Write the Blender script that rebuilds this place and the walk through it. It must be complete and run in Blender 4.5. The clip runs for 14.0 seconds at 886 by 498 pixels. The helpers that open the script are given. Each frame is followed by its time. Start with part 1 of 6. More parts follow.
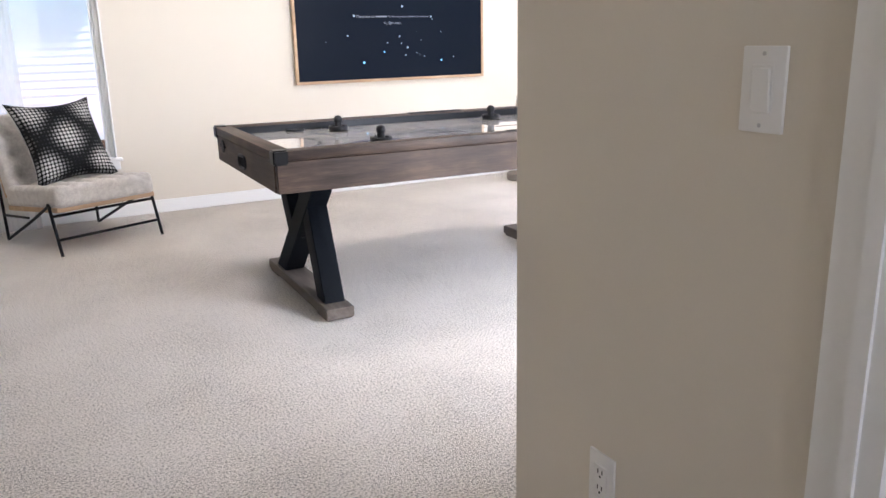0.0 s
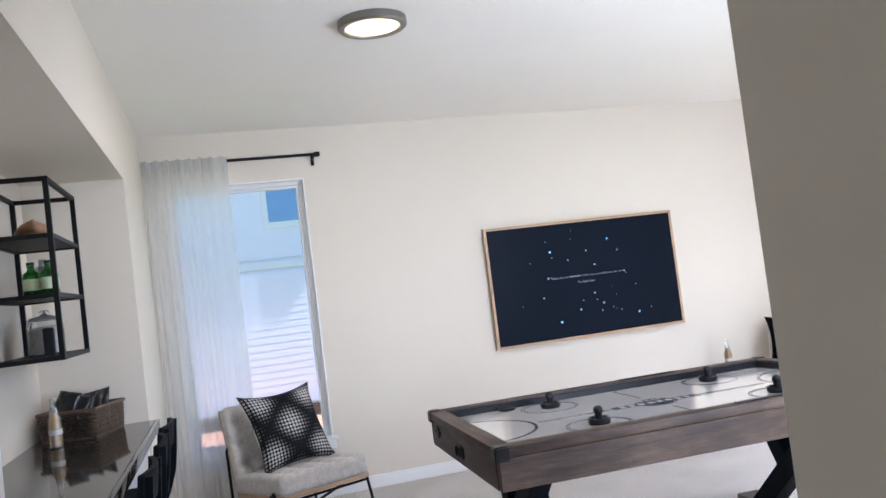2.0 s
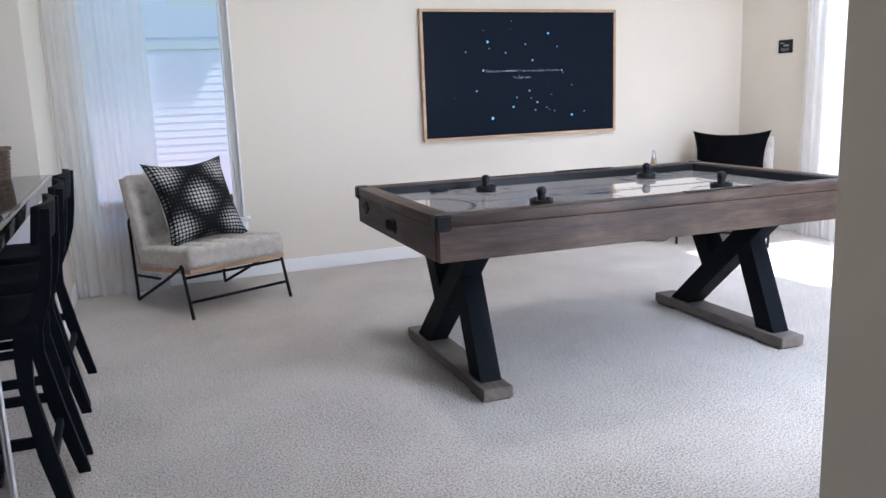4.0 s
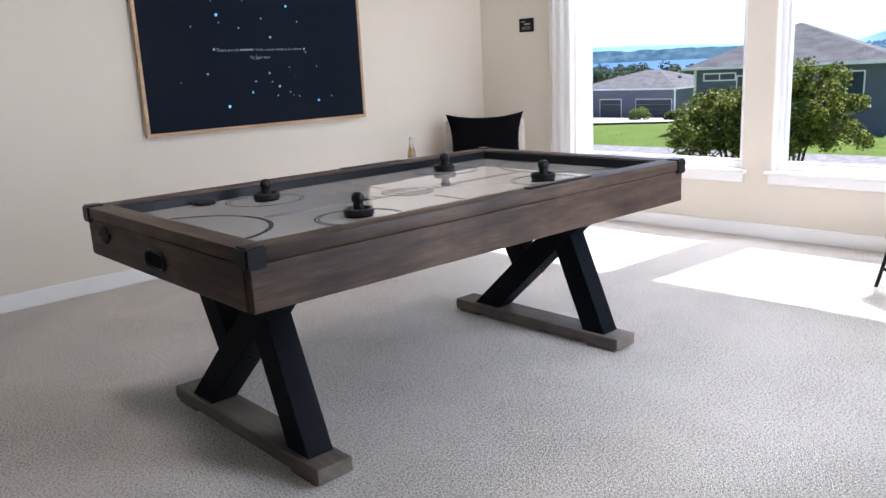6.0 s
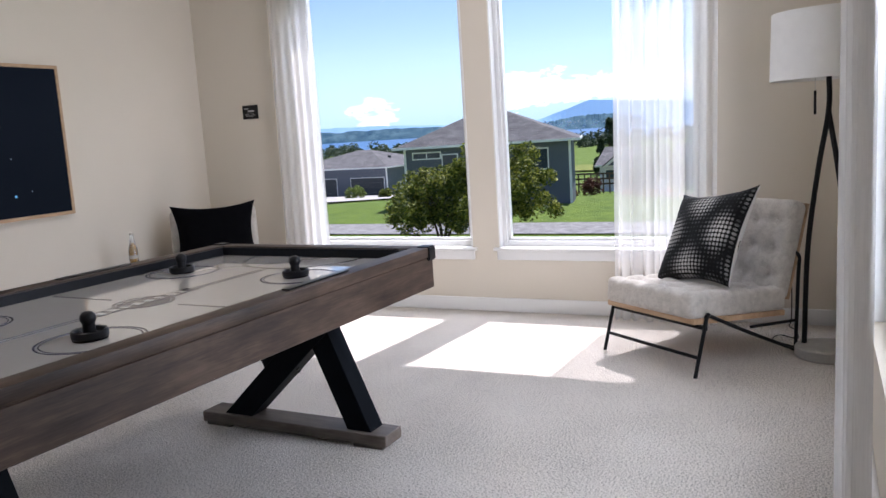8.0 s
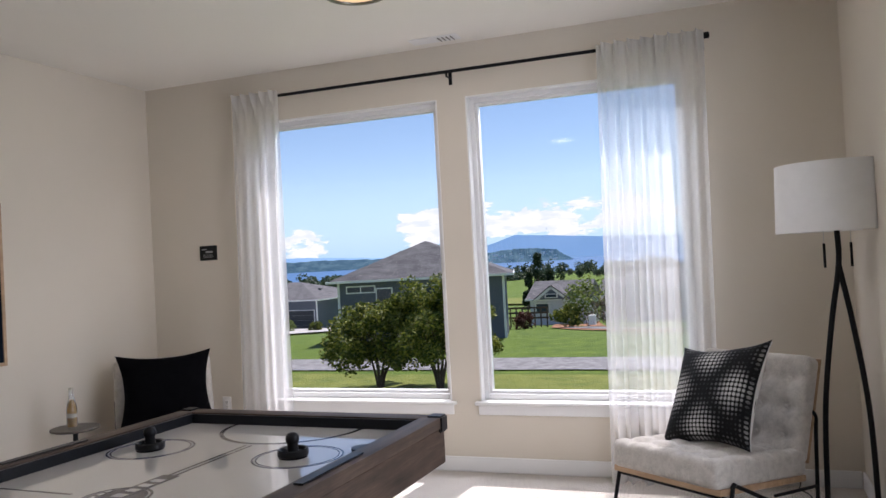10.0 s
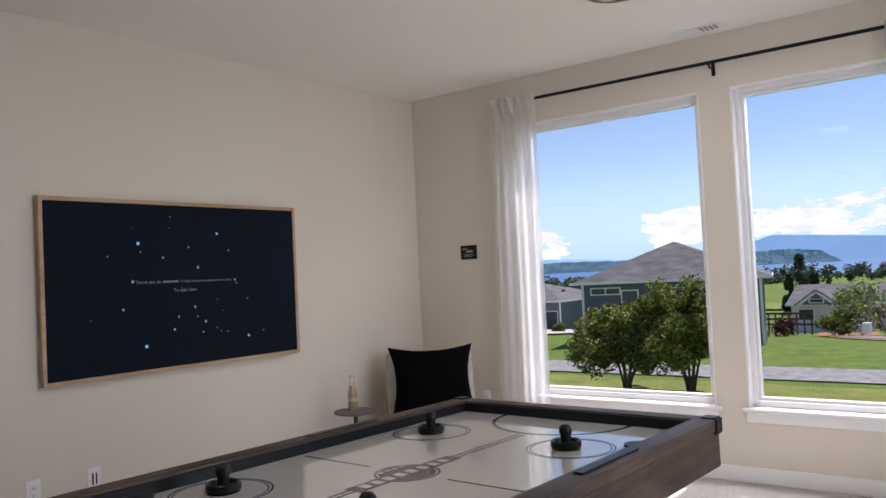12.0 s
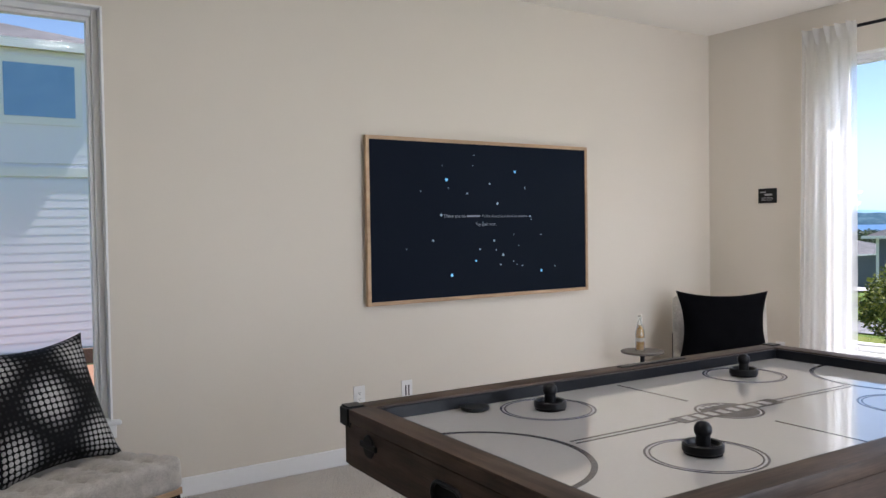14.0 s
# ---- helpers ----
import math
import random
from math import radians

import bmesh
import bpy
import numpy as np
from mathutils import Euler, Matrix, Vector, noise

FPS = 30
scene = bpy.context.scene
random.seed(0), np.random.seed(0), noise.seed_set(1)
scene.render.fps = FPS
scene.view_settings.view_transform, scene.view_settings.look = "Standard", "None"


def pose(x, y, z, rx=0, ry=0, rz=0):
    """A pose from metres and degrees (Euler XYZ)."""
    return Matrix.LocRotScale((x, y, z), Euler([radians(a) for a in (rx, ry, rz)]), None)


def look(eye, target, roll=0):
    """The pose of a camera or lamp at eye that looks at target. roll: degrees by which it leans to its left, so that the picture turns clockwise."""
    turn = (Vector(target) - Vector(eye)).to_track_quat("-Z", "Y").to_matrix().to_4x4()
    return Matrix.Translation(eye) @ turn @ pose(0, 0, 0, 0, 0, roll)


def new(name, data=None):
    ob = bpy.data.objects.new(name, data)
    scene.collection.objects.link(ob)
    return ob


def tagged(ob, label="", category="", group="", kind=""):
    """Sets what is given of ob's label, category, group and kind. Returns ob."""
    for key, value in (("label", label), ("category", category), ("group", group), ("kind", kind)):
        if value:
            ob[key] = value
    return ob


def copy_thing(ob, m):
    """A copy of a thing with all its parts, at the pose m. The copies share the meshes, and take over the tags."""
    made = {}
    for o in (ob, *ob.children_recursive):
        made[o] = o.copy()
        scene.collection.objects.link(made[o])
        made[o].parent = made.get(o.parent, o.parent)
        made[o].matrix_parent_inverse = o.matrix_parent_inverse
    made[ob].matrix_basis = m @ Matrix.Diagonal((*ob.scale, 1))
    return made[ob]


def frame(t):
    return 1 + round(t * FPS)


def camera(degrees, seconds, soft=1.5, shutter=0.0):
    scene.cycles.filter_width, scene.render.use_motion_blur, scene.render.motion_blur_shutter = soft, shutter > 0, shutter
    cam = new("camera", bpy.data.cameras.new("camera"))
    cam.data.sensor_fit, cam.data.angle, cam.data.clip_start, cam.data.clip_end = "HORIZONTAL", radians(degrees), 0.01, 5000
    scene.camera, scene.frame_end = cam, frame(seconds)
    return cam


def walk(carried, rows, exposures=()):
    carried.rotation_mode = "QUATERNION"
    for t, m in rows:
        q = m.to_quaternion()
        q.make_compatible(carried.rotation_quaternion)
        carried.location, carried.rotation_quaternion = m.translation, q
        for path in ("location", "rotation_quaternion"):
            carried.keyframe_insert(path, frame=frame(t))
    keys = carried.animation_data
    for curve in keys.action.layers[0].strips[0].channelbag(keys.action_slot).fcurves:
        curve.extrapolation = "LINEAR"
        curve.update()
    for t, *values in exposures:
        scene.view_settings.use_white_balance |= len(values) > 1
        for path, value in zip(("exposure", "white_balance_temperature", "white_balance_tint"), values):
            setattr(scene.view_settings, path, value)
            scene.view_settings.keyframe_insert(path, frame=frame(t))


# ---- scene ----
cam = camera(58.5, 14.0)
PATH = [
    (0, (0.162, 0.217, 1.209), (1.075, 1.919, 0.691), -1.3),
    (0.5, (0.094, 0.188, 1.188), (0.749, 1.989, 0.616), -1.8),
    (1, (0.055, 0.227, 1.247), (0.596, 2.108, 0.831), -3.2),
    (1.5, (0.079, 0.293, 1.368), (0.61, 2.219, 1.277), -6.1),
    (2, (0.098, 0.325, 1.441), (0.65, 2.245, 1.53), -7.1),
    (2.5, (0.061, 0.357, 1.345), (0.635, 2.273, 1.323), -5.7),
    (3, (0.037, 0.383, 1.257), (0.606, 2.287, 1.034), -3.1),
    (5.5, (0.028, 1.348, 1.203), (1.198, 2.898, 0.726), -2.7),
    (6, (0.08, 1.535, 1.206), (1.425, 2.946, 0.758), -2.8),
    (6.5, (0.098, 1.642, 1.224), (1.583, 2.918, 0.817), -3.0),
    (7, (0.125, 1.669, 1.237), (1.736, 2.797, 0.874), -3.3),
    (7.5, (0.154, 1.677, 1.239), (1.861, 2.667, 0.915), -3.5),
    (8, (0.149, 1.733, 1.251), (1.928, 2.6, 0.96), -3.6),
    (10.5, (0.365, 2.221, 1.359), (2.232, 2.934, 1.449), -3.2),
    (11, (0.324, 2.229, 1.35), (2.133, 3.077, 1.455), -3.1),
    (11.5, (0.284, 2.231, 1.345), (1.999, 3.257, 1.433), -3.0),
    (12, (0.253, 2.23, 1.336), (1.836, 3.451, 1.402), -2.8),
    (12.5, (0.213, 2.232, 1.329), (1.635, 3.638, 1.374), -2.4),
    (13, (0.164, 2.251, 1.328), (1.425, 3.804, 1.345), -1.9),
    (13.5, (0.081, 2.281, 1.316), (1.202, 3.938, 1.299), -1.3),
    (14, (0.047, 2.311, 1.313), (1.154, 3.976, 1.257), -0.9),
]
walk(cam, [(t, look(eye, target, roll)) for t, eye, target, roll in PATH],
     exposures=[(t, stops, kelvin, tint) for t, stops, kelvin, tint in ((0.0, 2.25, 6250, 21), (1.0, 2.25, 5900, 19), (2.0, 1.82, 5750, 19), (3.0, 1.80, 5600, 18), (5.5, 1.42, 6000, 19), (6.5, 1.2, 6050, 19), (8.0, 0.76, 6150, 20), (10.5, 0.46, 6350, 21), (12.5, 0.56, 6380, 22), (14.0, 1.03, 6180, 18))])

# ---- light ----
SUN_ELEVATION, SUN_SIDE = 58.0, 4.5          # degrees up; degrees from +x towards -y
world = bpy.data.worlds.new("sky")
scene.world = world
world.use_nodes = True
wn = world.node_tree
wn.nodes.clear()
w_out = wn.nodes.new("ShaderNodeOutputWorld")
w_bg = wn.nodes.new("ShaderNodeBackground")
w_sky = wn.nodes.new("ShaderNodeTexSky")
w_sky.sky_type, w_sky.sun_disc = "NISHITA", False
w_sky.sun_elevation = radians(SUN_ELEVATION)
w_sky.sun_rotation = radians(90 + SUN_SIDE)
w_sky.air_density, w_sky.dust_density, w_sky.ozone_density = 0.75, 0.0, 0.8
w_bg.inputs["Strength"].default_value = 0.092
wn.links.new(w_sky.outputs[0], w_bg.inputs[0])
wn.links.new(w_bg.outputs[0], w_out.inputs[0])

sun_data = bpy.data.lights.new("sun", "SUN")
sun_data.energy, sun_data.angle, sun_data.color = 5.0, radians(0.53), (1.0, 0.96, 0.91)
sun = new("sun", sun_data)
_az, _el = radians(-SUN_SIDE), radians(SUN_ELEVATION)
sun_way = Vector((math.cos(_az) * math.cos(_el), math.sin(_az) * math.cos(_el), math.sin(_el)))
sun.matrix_world = look(Vector((20, 0, 30)), Vector((20, 0, 30)) - sun_way)


def area_lamp(name, eye, target, wide, high, watts, color, shape="RECTANGLE"):
    data = bpy.data.lights.new(name, "AREA")
    data.shape, data.size, data.size_y, data.energy, data.color = shape, wide, high, watts, color
    ob = new(name, data)
    ob.matrix_world = look(eye, target)
    return ob


WARM, DAY = (1.0, 0.93, 0.83), (0.86, 0.93, 1.0)
# ceiling lamps shine down from their diffusers
area_lamp("ceiling_glow", (0.94, 4.0, 2.695), (0.94, 4.0, 0), 0.28, 0.28, 5, WARM, "DISK")
area_lamp("ceiling_glow", (3.92, 3.885, 2.695), (3.92, 3.885, 0), 0.28, 0.28, 5, WARM, "DISK")
# sky light falling in under the heads of the two tall windows
for y in (3.069, 4.605):
    area_lamp("daylight_fill", (5.62, y, 2.80), (3.6, y, 0.7), 1.25, 0.5, 28, DAY)
area_lamp("daylight_fill", (2.79, 1.41, 1.42), (2.5, 4, 1.2), 1.25, 1.85, 34, DAY)
# fill lamp added behind the start point to brighten the hallway
area_lamp("daylight_fill", (0.43, -2.78, 1.5), (0.43, 0, 1.2), 0.8, 1.15, 8.0, DAY)

# ---- building blocks ----


def part(name, bm, material, parent=None, label="", smooth=35, kind=""):
    """Links a bmesh as one mesh object under a thing or a part."""
    me = bpy.data.meshes.new(name)
    bmesh.ops.recalc_face_normals(bm, faces=bm.faces)
    bm.to_mesh(me)
    bm.free()
    me.materials.append(material)
    if smooth:
        me.shade_smooth()
        me.set_sharp_from_angle(angle=radians(smooth))
    ob = new(name, me)
    ob.parent = parent
    return tagged(ob, label=label, kind=kind)


def thing(name, label, category, group="", m=None, kind=""):
    ob = new(name)
    ob.empty_display_size = 0.1
    if m is not None:
        ob.matrix_basis = m
    return tagged(ob, label, category, group, kind)


def bm_box(lo, hi, bevel=0.0, m=None, seg=1):
    bm = bmesh.new()
    add_box(bm, lo, hi, m)
    if bevel:
        bmesh.ops.bevel(bm, geom=list(bm.edges), offset=bevel, segments=seg, affect="EDGES", profile=0.6)
    return bm


def add_box(bm, lo, hi, m=None):
    lo, hi = Vector(lo), Vector(hi)
    vs = [bm.verts.new((x, y, z)) for x in (lo.x, hi.x) for y in (lo.y, hi.y) for z in (lo.z, hi.z)]
    for f in ((0, 1, 3, 2), (4, 6, 7, 5), (0, 4, 5, 1), (2, 3, 7, 6), (0, 2, 6, 4), (1, 5, 7, 3)):
        bm.faces.new([vs[i] for i in f])
    if m is not None:
        bmesh.ops.transform(bm, matrix=m, verts=vs)
    return vs


def add_tube(bm, pts, r, n=10, closed=False, taper=None):
    """A round rod along a line of points."""
    pts = [Vector(p) for p in pts]
    rings = []
    for i, p in enumerate(pts):
        a = pts[i - 1] if (i or closed) else p
        b = pts[(i + 1) % len(pts)] if (i < len(pts) - 1 or closed) else p
        d = (b - a).normalized()
        q = d.to_track_quat("Z", "Y").to_matrix()
        rr = r if taper is None else r * taper[i]
        rings.append([bm.verts.new(p + q @ Vector((rr * math.cos(2 * math.pi * k / n), rr * math.sin(2 * math.pi * k / n), 0))) for k in range(n)])
    last = len(rings) if closed else len(rings) - 1
    for i in range(last):
        A, B = rings[i], rings[(i + 1) % len(rings)]
        # keep neighbouring rings in step
        off = min(range(n), key=lambda s: (A[0].co - B[s].co).length)
        for k in range(n):
            bm.faces.new((A[k], A[(k + 1) % n], B[(k + 1 + off) % n], B[(k + off) % n]))
    if not closed:
        bm.faces.new(list(reversed(rings[0])))
        bm.faces.new(rings[-1])
    return bm


def rod(pts, r, n=10, closed=False, taper=None):
    return add_tube(bmesh.new(), pts, r, n, closed, taper)


def smooth_line(pts, cuts=6):
    """A soft curve through points."""
    P = [Vector(p) for p in pts]
    P = [2 * P[0] - P[1]] + P + [2 * P[-1] - P[-2]]
    out = []
    for i in range(1, len(P) - 2):
        for k in range(cuts):
            t = k / cuts
            a, b, c, d = P[i - 1:i + 3]
            out.append(0.5 * ((2 * b) + (c - a) * t + (2 * a - 5 * b + 4 * c - d) * t * t + (3 * b - a - 3 * c + d) * t ** 3))
    out.append(P[-2])
    return out


def lathe(profile, n=32, m=None):
    """A turned solid from (radius, height) pairs."""
    bm = bmesh.new()
    rings = []
    for r, z in profile:
        if r < 1e-5:
            rings.append([bm.verts.new((0, 0, z))])
        else:
            rings.append([bm.verts.new((r * math.cos(2 * math.pi * k / n), r * math.sin(2 * math.pi * k / n), z)) for k in range(n)])
    for A, B in zip(rings, rings[1:]):
        for k in range(n):
            q = [A[k % len(A)], A[(k + 1) % len(A)], B[(k + 1) % len(B)], B[k % len(B)]]
            q = [v for i, v in enumerate(q) if v not in q[:i]]
            if len(q) > 2:
                bm.faces.new(q)
    if m is not None:
        bmesh.ops.transform(bm, matrix=m, verts=bm.verts)
    return bm


def soft_box(w, d, h, r, n=14, dent=None):
    """A rounded pad about the origin; dent(x, y, z) moves its skin."""
    bm = bmesh.new()
    bmesh.ops.create_cube(bm, size=2)
    bmesh.ops.subdivide_edges(bm, edges=bm.edges, cuts=n, use_grid_fill=True)
    half = Vector((w / 2, d / 2, h / 2))
    for v in bm.verts:
        p = Vector((v.co.x * half.x, v.co.y * half.y, v.co.z * half.z))
        inner = Vector([max(-(half[i] - r), min(half[i] - r, p[i])) for i in range(3)])
        off = p - inner
        if off.length > 1e-6:
            p = inner + off.normalized() * r
        if dent:
            p += dent(p)
        v.co = p
    return bm


def slab(name, lo, hi, material, label="", category="wall", kind="structure", parent=None, bevel=0.0):
    ob = part(name, bm_box(lo, hi, bevel), material, parent, smooth=0 if not bevel else 35)
    if parent is None:
        tagged(ob, label, category, kind=kind)
    return ob


# ---- materials ----


def shader(name):
    mat = bpy.data.materials.new(name)
    mat.use_nodes = True
    nt = mat.node_tree
    return mat, nt, nt.nodes["Principled BSDF"]


def coords(nt, scale=(1, 1, 1), space="Object"):
    tc = nt.nodes.new("ShaderNodeTexCoord")
    mp = nt.nodes.new("ShaderNodeMapping")
    mp.inputs["Scale"].default_value = scale
    nt.links.new(tc.outputs[space], mp.inputs["Vector"])
    return mp.outputs[0]


def noise_tex(nt, vec, scale, detail=4.0, rough=0.55):
    n = nt.nodes.new("ShaderNodeTexNoise")
    n.inputs["Scale"].default_value, n.inputs["Detail"].default_value, n.inputs["Roughness"].default_value = scale, detail, rough
    nt.links.new(vec, n.inputs["Vector"])
    return n.outputs["Fac"]


def ramp(nt, fac, stops):
    r = nt.nodes.new("ShaderNodeValToRGB")
    els = r.color_ramp.elements
    while len(els) < len(stops):
        els.new(0.5)
    for e, (pos, col) in zip(els, stops):
        e.position, e.color = pos, (*col, 1)
    nt.links.new(fac, r.inputs[0])
    return r.outputs[0]


def bump(nt, bsdf, height, strength, distance):
    b = nt.nodes.new("ShaderNodeBump")
    b.inputs["Strength"].default_value, b.inputs["Distance"].default_value = strength, distance
    nt.links.new(height, b.inputs["Height"])
    nt.links.new(b.outputs[0], bsdf.inputs["Normal"])
    return b


def math_node(nt, op, a, b=None):
    n = nt.nodes.new("ShaderNodeMath")
    n.operation = op
    for i, v in enumerate((a, b)):
        if v is None:
            continue
        if isinstance(v, (int, float)):
            n.inputs[i].default_value = v
        else:
            nt.links.new(v, n.inputs[i])
    return n.outputs[0]


def surface(name, dark, light, scale=6.0, rough=0.6, metal=0.0, fine=120.0, bumpy=0.15, depth=0.002, stretch=(1, 1, 1), vary=0.0, spec=0.5):
    """A two-scale surface: broad tone, fine grain and relief."""
    mat, nt, bs = shader(name)
    vec = coords(nt, stretch)
    broad = noise_tex(nt, vec, scale, 5.0)
    small = noise_tex(nt, vec, fine, 3.0)
    mix = math_node(nt, "ADD", math_node(nt, "MULTIPLY", broad, 0.65), math_node(nt, "MULTIPLY", small, 0.35))
    if vary:
        info = nt.nodes.new("ShaderNodeObjectInfo")
        mix = math_node(nt, "ADD", mix, math_node(nt, "MULTIPLY", math_node(nt, "SUBTRACT", info.outputs["Random"], 0.5), vary))
    nt.links.new(ramp(nt, mix, [(0.3, dark), (0.7, light)]), bs.inputs["Base Color"])
    bs.inputs["Roughness"].default_value, bs.inputs["Metallic"].default_value = rough, metal
    bs.inputs["Specular IOR Level"].default_value = spec
    if bumpy:
        bump(nt, bs, small, bumpy, depth)
    return mat


WALL = surface("wall_paint", (0.66, 0.605, 0.518), (0.69, 0.635, 0.546), 1.2, 0.75, fine=260, bumpy=0.10, depth=0.001, spec=0.3)
CEILING = surface("ceiling_paint", (0.82, 0.79, 0.73), (0.85, 0.82, 0.76), 1.2, 0.9, fine=180, bumpy=0.25, depth=0.002, spec=0.2)
TRIM = surface("white_trim", (0.78, 0.78, 0.77), (0.82, 0.82, 0.81), 3, 0.4, fine=90, bumpy=0.03)
VINYL = surface("white_vinyl", (0.72, 0.72, 0.72), (0.76, 0.76, 0.76), 3, 0.35, fine=90, bumpy=0.02)
BLACK_METAL = surface("black_metal", (0.007, 0.007, 0.008), (0.013, 0.013, 0.014), 8, 0.5, metal=0.0, spec=0.15, fine=300, bumpy=0.08, depth=0.0005)
BLACK_WOOD = surface("black_painted_wood", (0.003, 0.004, 0.006), (0.006, 0.008, 0.011), 6, 0.6, spec=0.07, fine=90, bumpy=0.1, depth=0.001, stretch=(1, 1, 0.2))
BLACK_RUBBER = surface("black_plastic", (0.006, 0.006, 0.007), (0.010, 0.010, 0.011), 10, 0.35, spec=0.2, fine=200, bumpy=0.04)
STEEL = surface("brushed_steel", (0.42, 0.42, 0.43), (0.58, 0.58, 0.59), 4, 0.32, metal=1.0, fine=220, bumpy=0.06, stretch=(1, 1, 0.05))
NICKEL = surface("brushed_nickel", (0.20, 0.19, 0.18), (0.27, 0.26, 0.24), 4, 0.4, metal=1.0, fine=220, bumpy=0.05)


def carpet_material():
    mat, nt, bs = shader("cut_pile_carpet")
    vec = coords(nt)
    tuft = nt.nodes.new("ShaderNodeTexVoronoi")
    tuft.inputs["Scale"].default_value = 190
    nt.links.new(vec, tuft.inputs["Vector"])
    fluff = noise_tex(nt, vec, 130, 5.0, 0.82)
    broad = noise_tex(nt, vec, 2.2, 4.0)
    tone = math_node(nt, "ADD", math_node(nt, "MULTIPLY", fluff, 0.91), math_node(nt, "MULTIPLY", broad, 0.09))
    nt.links.new(ramp(nt, tone, [(0.41, (0.22, 0.19, 0.16)), (0.47, (0.68, 0.62, 0.555)), (0.53, (0.95, 0.89, 0.82))]), bs.inputs["Base Color"])
    bs.inputs["Roughness"].default_value = 1.0
    bs.inputs["Specular IOR Level"].default_value = 0.1
    bs.inputs["Sheen Weight"].default_value = 0.15
    height = math_node(nt, "ADD", math_node(nt, "MULTIPLY", fluff, 1.0), math_node(nt, "MULTIPLY", tuft.outputs["Distance"], 0.5))
    bump(nt, bs, height, 1.0, 0.013)
    return mat


def streaked_wood(name, dark, mid, light, rough=0.45, along=0, fine=1.0):
    """Board with grain along one axis, broad stain clouds and fine pores."""
    mat, nt, bs = shader(name)
    st = [9.0, 9.0, 9.0]
    st[along] = 0.9
    vec = coords(nt, tuple(st))
    grain = noise_tex(nt, vec, 3.0 * fine, 6.0, 0.65)
    cloud = noise_tex(nt, coords(nt), 3.5, 4.0)
    st2 = [60.0, 60.0, 60.0]
    st2[along] = 3.0
    pores = noise_tex(nt, coords(nt, tuple(st2)), 4.0, 2.0)
    tone = math_node(nt, "ADD", math_node(nt, "MULTIPLY", grain, 0.5), math_node(nt, "ADD", math_node(nt, "MULTIPLY", cloud, 0.35), math_node(nt, "MULTIPLY", pores, 0.15)))
    nt.links.new(ramp(nt, tone, [(0.36, dark), (0.5, mid), (0.64, light)]), bs.inputs["Base Color"])
    bs.inputs["Roughness"].default_value = rough
    bs.inputs["Specular IOR Level"].default_value = 0.28
    bump(nt, bs, pores, 0.12, 0.001)
    return mat


CARPET = carpet_material()
TABLE_WOOD = streaked_wood("weathered_brown_laminate", (0.016, 0.0095, 0.0065), (0.050, 0.031, 0.0215), (0.108, 0.070, 0.049), 0.5, 0)
TABLE_WOOD_Y = streaked_wood("weathered_brown_laminate_cross", (0.016, 0.0095, 0.0065), (0.050, 0.031, 0.0215), (0.108, 0.070, 0.049), 0.5, 1)
FOOT_WOOD = streaked_wood("weathered_grey_laminate", (0.085, 0.070, 0.058), (0.135, 0.113, 0.095), (0.20, 0.172, 0.148), 0.5, 1)
OAK = streaked_wood("pale_oak", (0.34, 0.22, 0.13), (0.46, 0.31, 0.19), (0.56, 0.40, 0.26), 0.5, 0)
ASH = streaked_wood("natural_wood_rail", (0.30, 0.19, 0.11), (0.42, 0.28, 0.17), (0.52, 0.37, 0.24), 0.5, 0)


def upholstery():
    mat, nt, bs = shader("oatmeal_chenille")
    vec = coords(nt)
    weave = noise_tex(nt, vec, 240, 3.0, 0.7)
    blotch = noise_tex(nt, vec, 26, 6.0, 0.7)
    tone = math_node(nt, "ADD", math_node(nt, "MULTIPLY", weave, 0.45), math_node(nt, "MULTIPLY", blotch, 0.55))
    nt.links.new(ramp(nt, tone, [(0.3, (0.30, 0.28, 0.25)), (0.5, (0.47, 0.44, 0.40)), (0.7, (0.62, 0.59, 0.54))]), bs.inputs["Base Color"])
    bs.inputs["Roughness"].default_value = 0.95
    bs.inputs["Sheen Weight"].default_value = 0.25
    bump(nt, bs, weave, 0.5, 0.002)
    return mat


